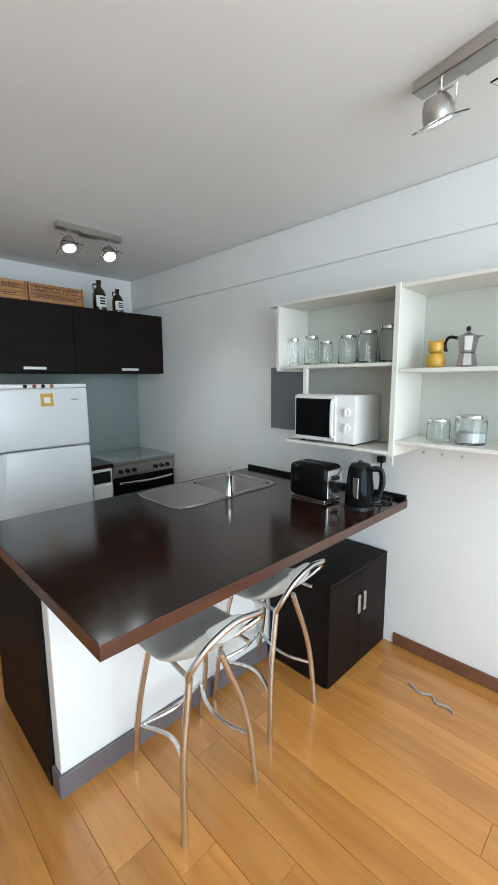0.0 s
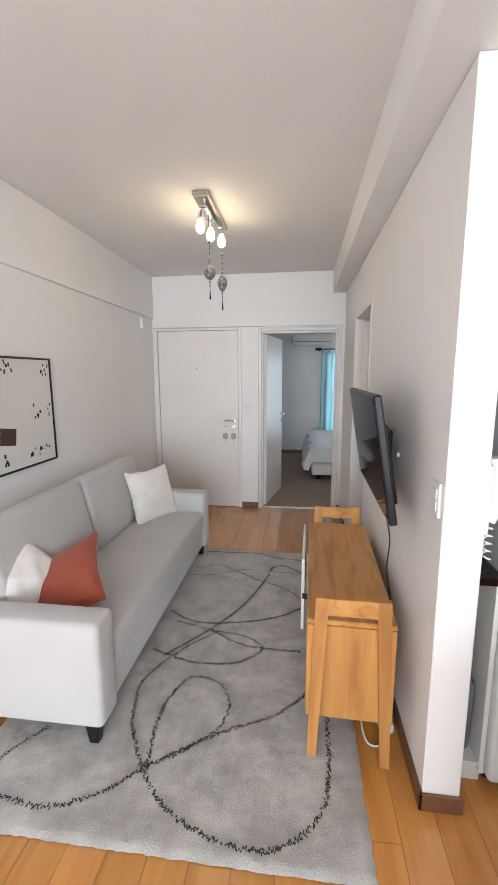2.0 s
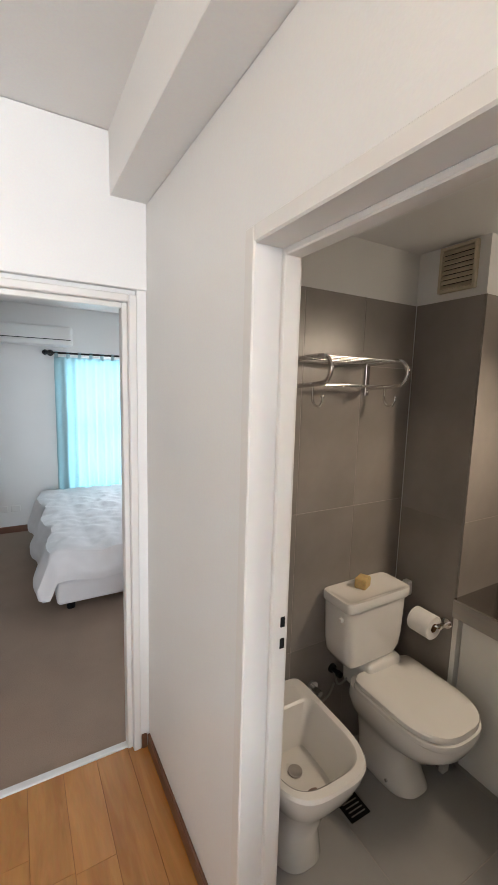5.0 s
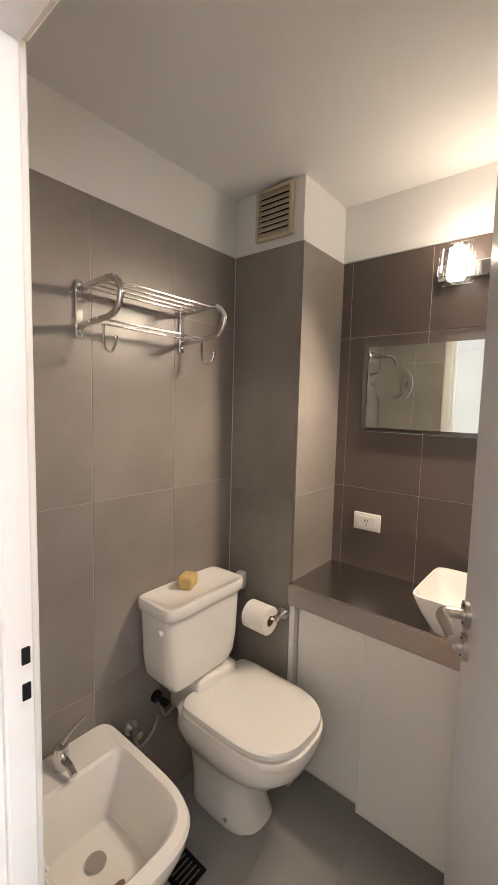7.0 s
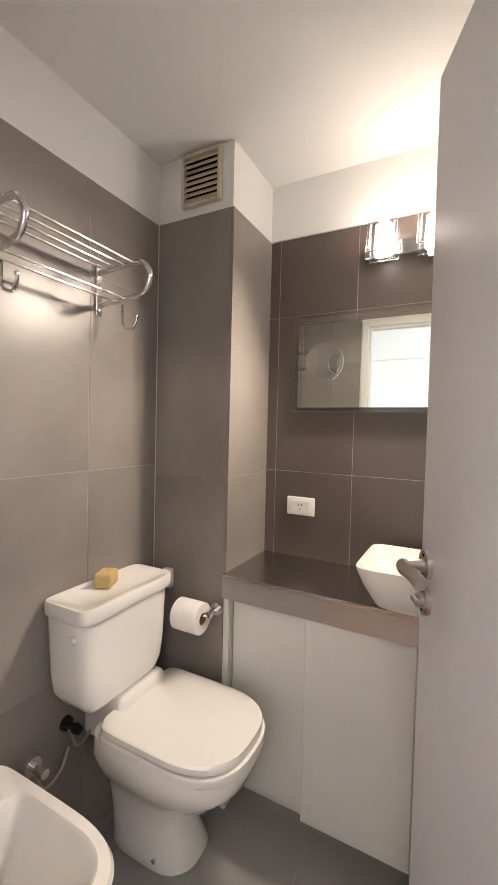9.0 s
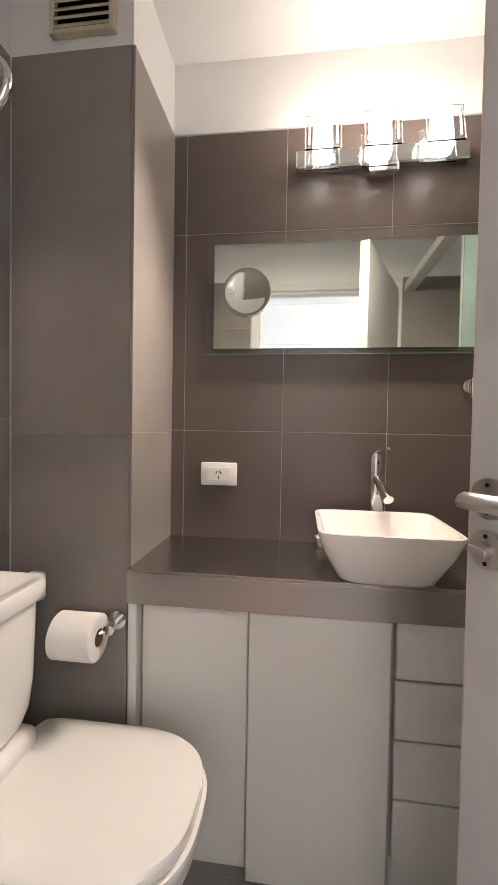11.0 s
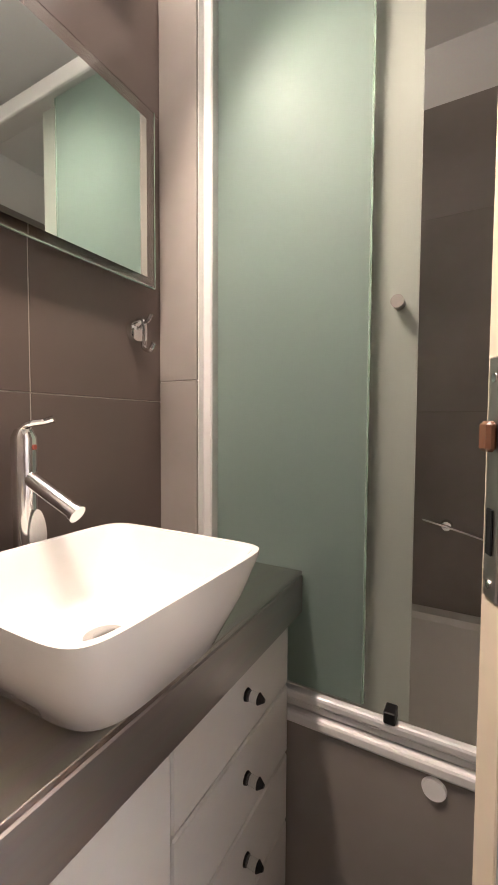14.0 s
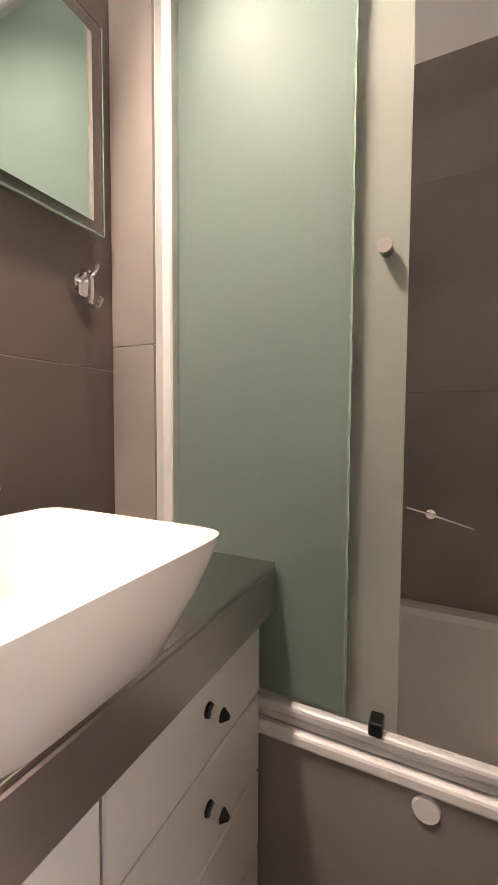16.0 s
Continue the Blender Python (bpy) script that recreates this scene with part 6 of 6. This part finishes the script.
part("bar", tube([(1.443, 5.282, 0.697), (1.428, 5.295, 0.695), (1.424, 5.33, 0.695), (1.424, 5.415, 0.695)], 0.005), CHROME, tp, "", True)
rr = thing("toilet_roll", (1.424, 5.345, 0.7), "white toilet paper roll on the holder", "toilet roll")
bm = loft([[Vector((1.424 + r * math.cos(a), y, 0.685 + r * math.sin(a))) for a in [2 * math.pi * i / 32 for i in range(32)]] for y, r in ((5.297, 0.02), (5.297, 0.049), (5.30, 0.052), (5.393, 0.052), (5.396, 0.049), (5.396, 0.02))], cap=False)
part("paper", bm, PAPER, rr, "", True)
part("core", loft([[Vector((1.424 + r * math.cos(a), y, 0.685 + r * math.sin(a))) for a in [2 * math.pi * i / 24 for i in range(24)]] for y, r in ((5.298, 0.0199), (5.395, 0.0199))], cap=False), CRATE, rr, "brown cardboard core", True)
af = thing("air_freshener", (1.48, 5.51, 0.76), "small white air freshener on the tiled column", "air freshener")
part("body", bx(1.462, 1.495, 5.47, 5.51, 0.735, 0.805, 0.01, 3), WHITEPL, af, "", True)

# towel rack
tr = thing("towel_rack", (1.0, 5.5, 1.74), "chrome hotel towel rack with two hooks", "towel rack")
for x in (0.84, 1.215):
    part("bracket", bx(x - 0.011, x + 0.011, 5.562, 5.5695, 1.655, 1.812, 0.002), CHROME, tr)
    for z in (1.672, 1.798):
        part("screw", cyl((x, 5.562, z), (x, 5.5605, z), 0.004, n=10), SATIN, tr)
    part("hoop", tube([(x, 5.565, 1.785), (x, 5.43, 1.793), (x, 5.385, 1.786), (x, 5.362, 1.755), (x, 5.375, 1.715), (x, 5.41, 1.698), (x, 5.48, 1.692), (x, 5.565, 1.686)], 0.0085, 10), CHROME, tr, "", True)
    part("hook", join(tube([(x + 0.035, 5.50, 1.69), (x + 0.035, 5.50, 1.645), (x + 0.037, 5.49, 1.622), (x + 0.039, 5.465, 1.616), (x + 0.04, 5.45, 1.635), (x + 0.04, 5.448, 1.648)], 0.0042), lathe([(0.001, 0.007), (0.006, 0.004), (0.007, 0), (0.006, -0.004), (0.001, -0.007)], (x + 0.04, 5.448, 1.652), 12)), CHROME, tr, "", True)
for y, z in ((5.53, 1.788), (5.495, 1.79), (5.46, 1.792), (5.425, 1.794), (5.46, 1.696), (5.50, 1.692)):
    part("rod", cyl((0.83, y, z), (1.225, y, z), 0.0035, n=10), CHROME, tr, "", True)

# vent grille
vg = thing("vent_grille", (1.49, 5.39, 2.19), "yellowed plastic louvred vent grille", "vent grille")
part("frame", join(bx(1.482, 1.5015, 5.303, 5.316, 2.085, 2.265, 0.002), bx(1.482, 1.5015, 5.452, 5.465, 2.085, 2.265, 0.002), bx(1.482, 1.5015, 5.316, 5.452, 2.085, 2.097, 0.002), bx(1.482, 1.5015, 5.316, 5.452, 2.253, 2.265, 0.002)), CREAMVENT, vg)
# Black sheet stands in for the shade in the gaps between slats.
part("backing", bx(1.499, 1.5015, 5.316, 5.452, 2.097, 2.253, 0), BLACK, vg, "black sheet standing in for the shade behind the slats")
for k in range(8):
    part("slat", moved(bx(-0.013, 0.010, -0.068, 0.068, -0.0015, 0.0015, 0.0005), Matrix.Translation((1.489, 5.384, 2.108 + k * 0.0192)) @ Matrix.Rotation(radians(-54), 4, "Y")), CREAMVENT, vg)

# bath and its glass screen
tu = thing("bathtub", (1.1, 3.93, 0), "white built-in bathtub behind a tiled panel", "bathtub")
o_ = [(0.03, 0.50, 0.22), (0.40, 0.56, 0.28), (0.51, 0.60, 0.315), (0.52, 0.63, 0.335), (0.52, 0.56, 0.28), (0.505, 0.545, 0.265), (0.30, 0.50, 0.23), (0.12, 0.44, 0.19), (0.10, 0.3, 0.1)]
ring = [superring(1.165, 3.915, z, a, b, 7, 56) for z, a, b in o_]
part("apron", loft(ring[:3], cap=False), CERAMIC, tu, "", True)
part("rim", loft(ring[2:6], cap=False), CERAMIC, tu, "rounded white rim", True)
part("basin", loft(ring[5:], cap="end"), CERAMIC, tu, "", True)
sc = thing("shower_screen", (1.2, 4.25, 0.5), "sliding frosted green glass bath screen with aluminium rails", "shower screen")
part("bottom_rail", join(bx(0.53, 1.70, 4.235, 4.276, 0.556, 0.572, 0.003), bx(0.53, 1.70, 4.262, 4.282, 0.572, 0.592, 0.006, 2)), ALU, sc, "white aluminium bottom rail")
part("lower_lip", bx(0.53, 1.70, 4.262, 4.286, 0.528, 0.552, 0.006, 2), WHITEPL, sc)
part("top_rail", bx(0.53, 1.70, 4.225, 4.285, 1.975, 2.02, 0.006, 2), ALU, sc, "white aluminium top rail")
part("wall_profile", bx(1.678, 1.70, 4.245, 4.285, 0.60, 1.975, 0.003), ALU, sc, "white wall profile")
part("panel", bx(1.36, 1.677, 4.258, 4.264, 0.596, 1.98, 0.001), FROST, sc, "green frosted glass panel")
p2 = part("panel", bx(1.281, 1.607, 4.240, 4.246, 0.58, 1.98, 0.001), FROST2, sc, "frosted sliding glass panel")
p2.visible_shadow = False
part("edge", bx(1.3575, 1.3598, 4.2575, 4.2645, 0.597, 1.98, 0), GREENEDGE, sc)
part("knob", cyl((1.312, 4.246, 1.318), (1.312, 4.272, 1.318), 0.010, 0.011, 20), SATIN, p2, "round metal knob", True)
part("guide", bx(1.298, 1.318, 4.255, 4.285, 0.59, 0.612, 0.002), BLACK, p2, "black plastic guide")
cp = thing("access_cap", (1.235, 4.28, 0.5), "round white plastic cap on the bath panel", "cap")
part("cap", cyl((1.235, 4.2788, 0.505), (1.235, 4.284, 0.505), 0.020, 0.018, 28), WHITEPL, cp, "", True)
bk = thing("bath_mixer", (1.26, 3.59, 0.79), "chrome cross handle on the bath wall", "tap")
part("rose", cyl((1.262, 3.588, 0.795), (1.262, 3.61, 0.795), 0.018, 0.014, 20), CHROME, bk, "", True)
part("handle", tube([(1.33, 3.612, 0.81), (1.262, 3.615, 0.795), (1.15, 3.612, 0.765)], 0.004, 8, 1), CHROME, bk, "", True)
rs = thing("shower_tap", (0.66, 3.6, 1.35), "chrome shower tap on the bath wall", "tap")
part("body", join(cyl((0.70, 3.588, 1.35), (0.70, 3.63, 1.35), 0.02, 0.016, 20), tube([(0.70, 3.63, 1.35), (0.74, 3.64, 1.345), (0.78, 3.64, 1.335)], 0.006)), CHROME, rs, "", True)

# ---- tiles and boards, each a piece ----
TILEMESH = {}


def tile_mesh(w, h, t, mat):
    """One tile lying in x and z, face towards -y, chamfered."""
    key = (round(w, 3), round(h, 3), t, mat.name)
    if key not in TILEMESH:
        c = 0.0007
        me = bpy.data.meshes.new("tile")
        v = [(-w / 2, 0, -h / 2), (w / 2, 0, -h / 2), (w / 2, 0, h / 2), (-w / 2, 0, h / 2)]
        v += [(x, -t + c, z) for x, _, z in v[:4]]
        v += [(x - math.copysign(c, x), -t, z - math.copysign(c, z)) for x, _, z in v[:4]]
        fs = [(0, 1, 5, 4), (1, 2, 6, 5), (2, 3, 7, 6), (3, 0, 4, 7), (4, 5, 9, 8), (5, 6, 10, 9), (6, 7, 11, 10), (7, 4, 8, 11), (8, 9, 10, 11)]
        me.from_pydata(v, [], fs)
        me.materials.append(mat)
        TILEMESH[key] = me
    return TILEMESH[key]


def tiled(wall, axis, face, us, zs, mat, sign=-1, gap=0.002, t=0.007, joint=None):
    """Tiles on a wall face: axis y (face normal along y, pieces along x) or x (normal along x, pieces along y)."""
    d = sorted((face, face + sign * (t - 0.0012)))
    e = (us[0] + 0.004, us[-1] - 0.004)
    span = (*e, *d) if axis == "y" else (*d, *e)
    part("grout", bx(*span, zs[0] + 0.004, zs[-1] - 0.004, 0), joint or GROUT, bpy.data.objects[wall])
    for u0, u1 in zip(us, us[1:]):
        for z0, z1 in zip(zs, zs[1:]):
            me = tile_mesh(u1 - u0 - gap, z1 - z0 - gap, t, mat)
            ob = new("tile", me)
            c = (u0 + u1) / 2, (z0 + z1) / 2
            if axis == "y":
                ob.matrix_world = pose(c[0], face, c[1], 0, 0, 0 if sign < 0 else 180)
            else:
                ob.matrix_world = pose(face, c[0], c[1], 0, 0, -90 if sign < 0 else 90)
            ob.parent = bpy.data.objects[wall]


rowsZ = (0.002, 0.555, 1.157, 1.757, 2.055)
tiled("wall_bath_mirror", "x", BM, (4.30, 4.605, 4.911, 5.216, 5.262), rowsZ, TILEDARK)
tiled("wall_bath_left", "y", BL, (0.527, 0.575, 0.88, 1.187, 1.494), (0.002, 0.578, 1.178, 1.778, 2.055), TILE)
tiled("wall_bath_column", "x", BC, (5.262, 5.570), (0.002, 1.14, 2.055), TILE, joint=GROUTDARK)
tiled("wall_bath_column", "y", BP, (1.496, 1.80), (0.002, 0.55, 1.15, 2.055), TILE)
tiled("wall_partition_far", "x", XT + 0.12, (5.172, 5.35, 5.57), (0.002, 0.578, 1.178, 1.778, 2.055), TILE, 1)
pil = setting("wall_bath_pilaster", bx(1.70, BM, 4.236, 4.30, 0, ZB, 0), PAINT, "tiled wall end beside the bath screen", "wall")
tiled("wall_bath_pilaster", "y", 4.30, (1.70, 1.80), (0.83, 1.20, 2.055), TILE, 1)
bkw = setting("wall_bath_back", bx(XT + 0.12, BM, YK + 0.091, YK + 0.105, 0, ZB, 0), PAINT, "bath back wall, tiled below a white band", "wall")
tiled("wall_bath_back", "y", YK + 0.105, (0.527, 1.06, 1.36, 1.805), (0.5, 1.15, 1.75, 2.09), TILE, 1, joint=GROUTDARK)
pan = setting("bath_panel", bx(XT + 0.12, 1.70, 4.255, 4.272, 0, 0.527, 0), GROUT, "tiled bath front panel", "panel")
tiled("bath_panel", "y", 4.272, (0.527, 1.05, 1.70), (0.004, 0.526), TILE, 1, joint=GROUTDARK)
setting("trim_bath_west", bx(BM - 0.012, BM - 0.0005, 4.30, BP - 0.008, 2.056, 2.066, 0.002), WHITEPL, "white tile trim over the dark tiles", "trim")
for x0, x1 in ((0.527, 0.97), (0.97, 1.57), (1.57, BM - 0.008)):
    for y0, y1 in ((4.285, 4.345), (4.345, 4.945), (4.945, 5.545), (5.545, 5.57)):
        me = tile_mesh(x1 - x0 - 0.003, y1 - y0 - 0.003, 0.007, FLOORTILE)
        ob = new("tile", me)
        ob.matrix_world = pose((x0 + x1) / 2, (y0 + y1) / 2, 0.001, -90, 0, 0)
        ob.parent = bpy.data.objects["floor_bathroom"]

# living room floor boards
setting("floor", bx(XL - 0.12, XK + 0.12, YN, YF + 0.06, -0.1, -0.002, 0), GAP, "wooden board floor laid lengthways", "floor")
rnd = random.Random(21)
BW = 0.137
PLANK = {}


def plank_mesh(L):
    if L not in PLANK:
        c, w, h = 0.0009, BW - 0.0008, L - 0.0008
        me = bpy.data.meshes.new("plank")
        v = [(-w / 2, -h / 2, -0.0015), (w / 2, -h / 2, -0.0015), (w / 2, h / 2, -0.0015), (-w / 2, h / 2, -0.0015)]
        v += [(x - math.copysign(c, x), y - math.copysign(c, y), 0) for x, y, _ in v[:4]]
        me.from_pydata(v, [], [(0, 1, 5, 4), (1, 2, 6, 5), (2, 3, 7, 6), (3, 0, 4, 7), (4, 5, 6, 7)])
        me.materials.append(FLOORWOOD)
        PLANK[L] = me
    return PLANK[L]


floor = bpy.data.objects["floor"]
n_rows = int((XK + 0.06 - (XL - 0.05)) / BW) + 1
for r in range(n_rows):
    x = XL - 0.03 + (r + 0.5) * BW
    y = YN - rnd.uniform(0, 0.9)
    while y < YF + 0.03:
        L = rnd.choice((0.75, 0.95, 1.15, 1.4))
        a, b = max(y, YN), min(y + L, YF + 0.03)
        if b - a > 0.06:
            ob = new("board", plank_mesh(L))
            ob.matrix_world = Matrix.Translation((x, (a + b) / 2, 0)) @ Matrix.Diagonal((1, (b - a) / L, 1, 1))
            ob.parent = floor
        y += L
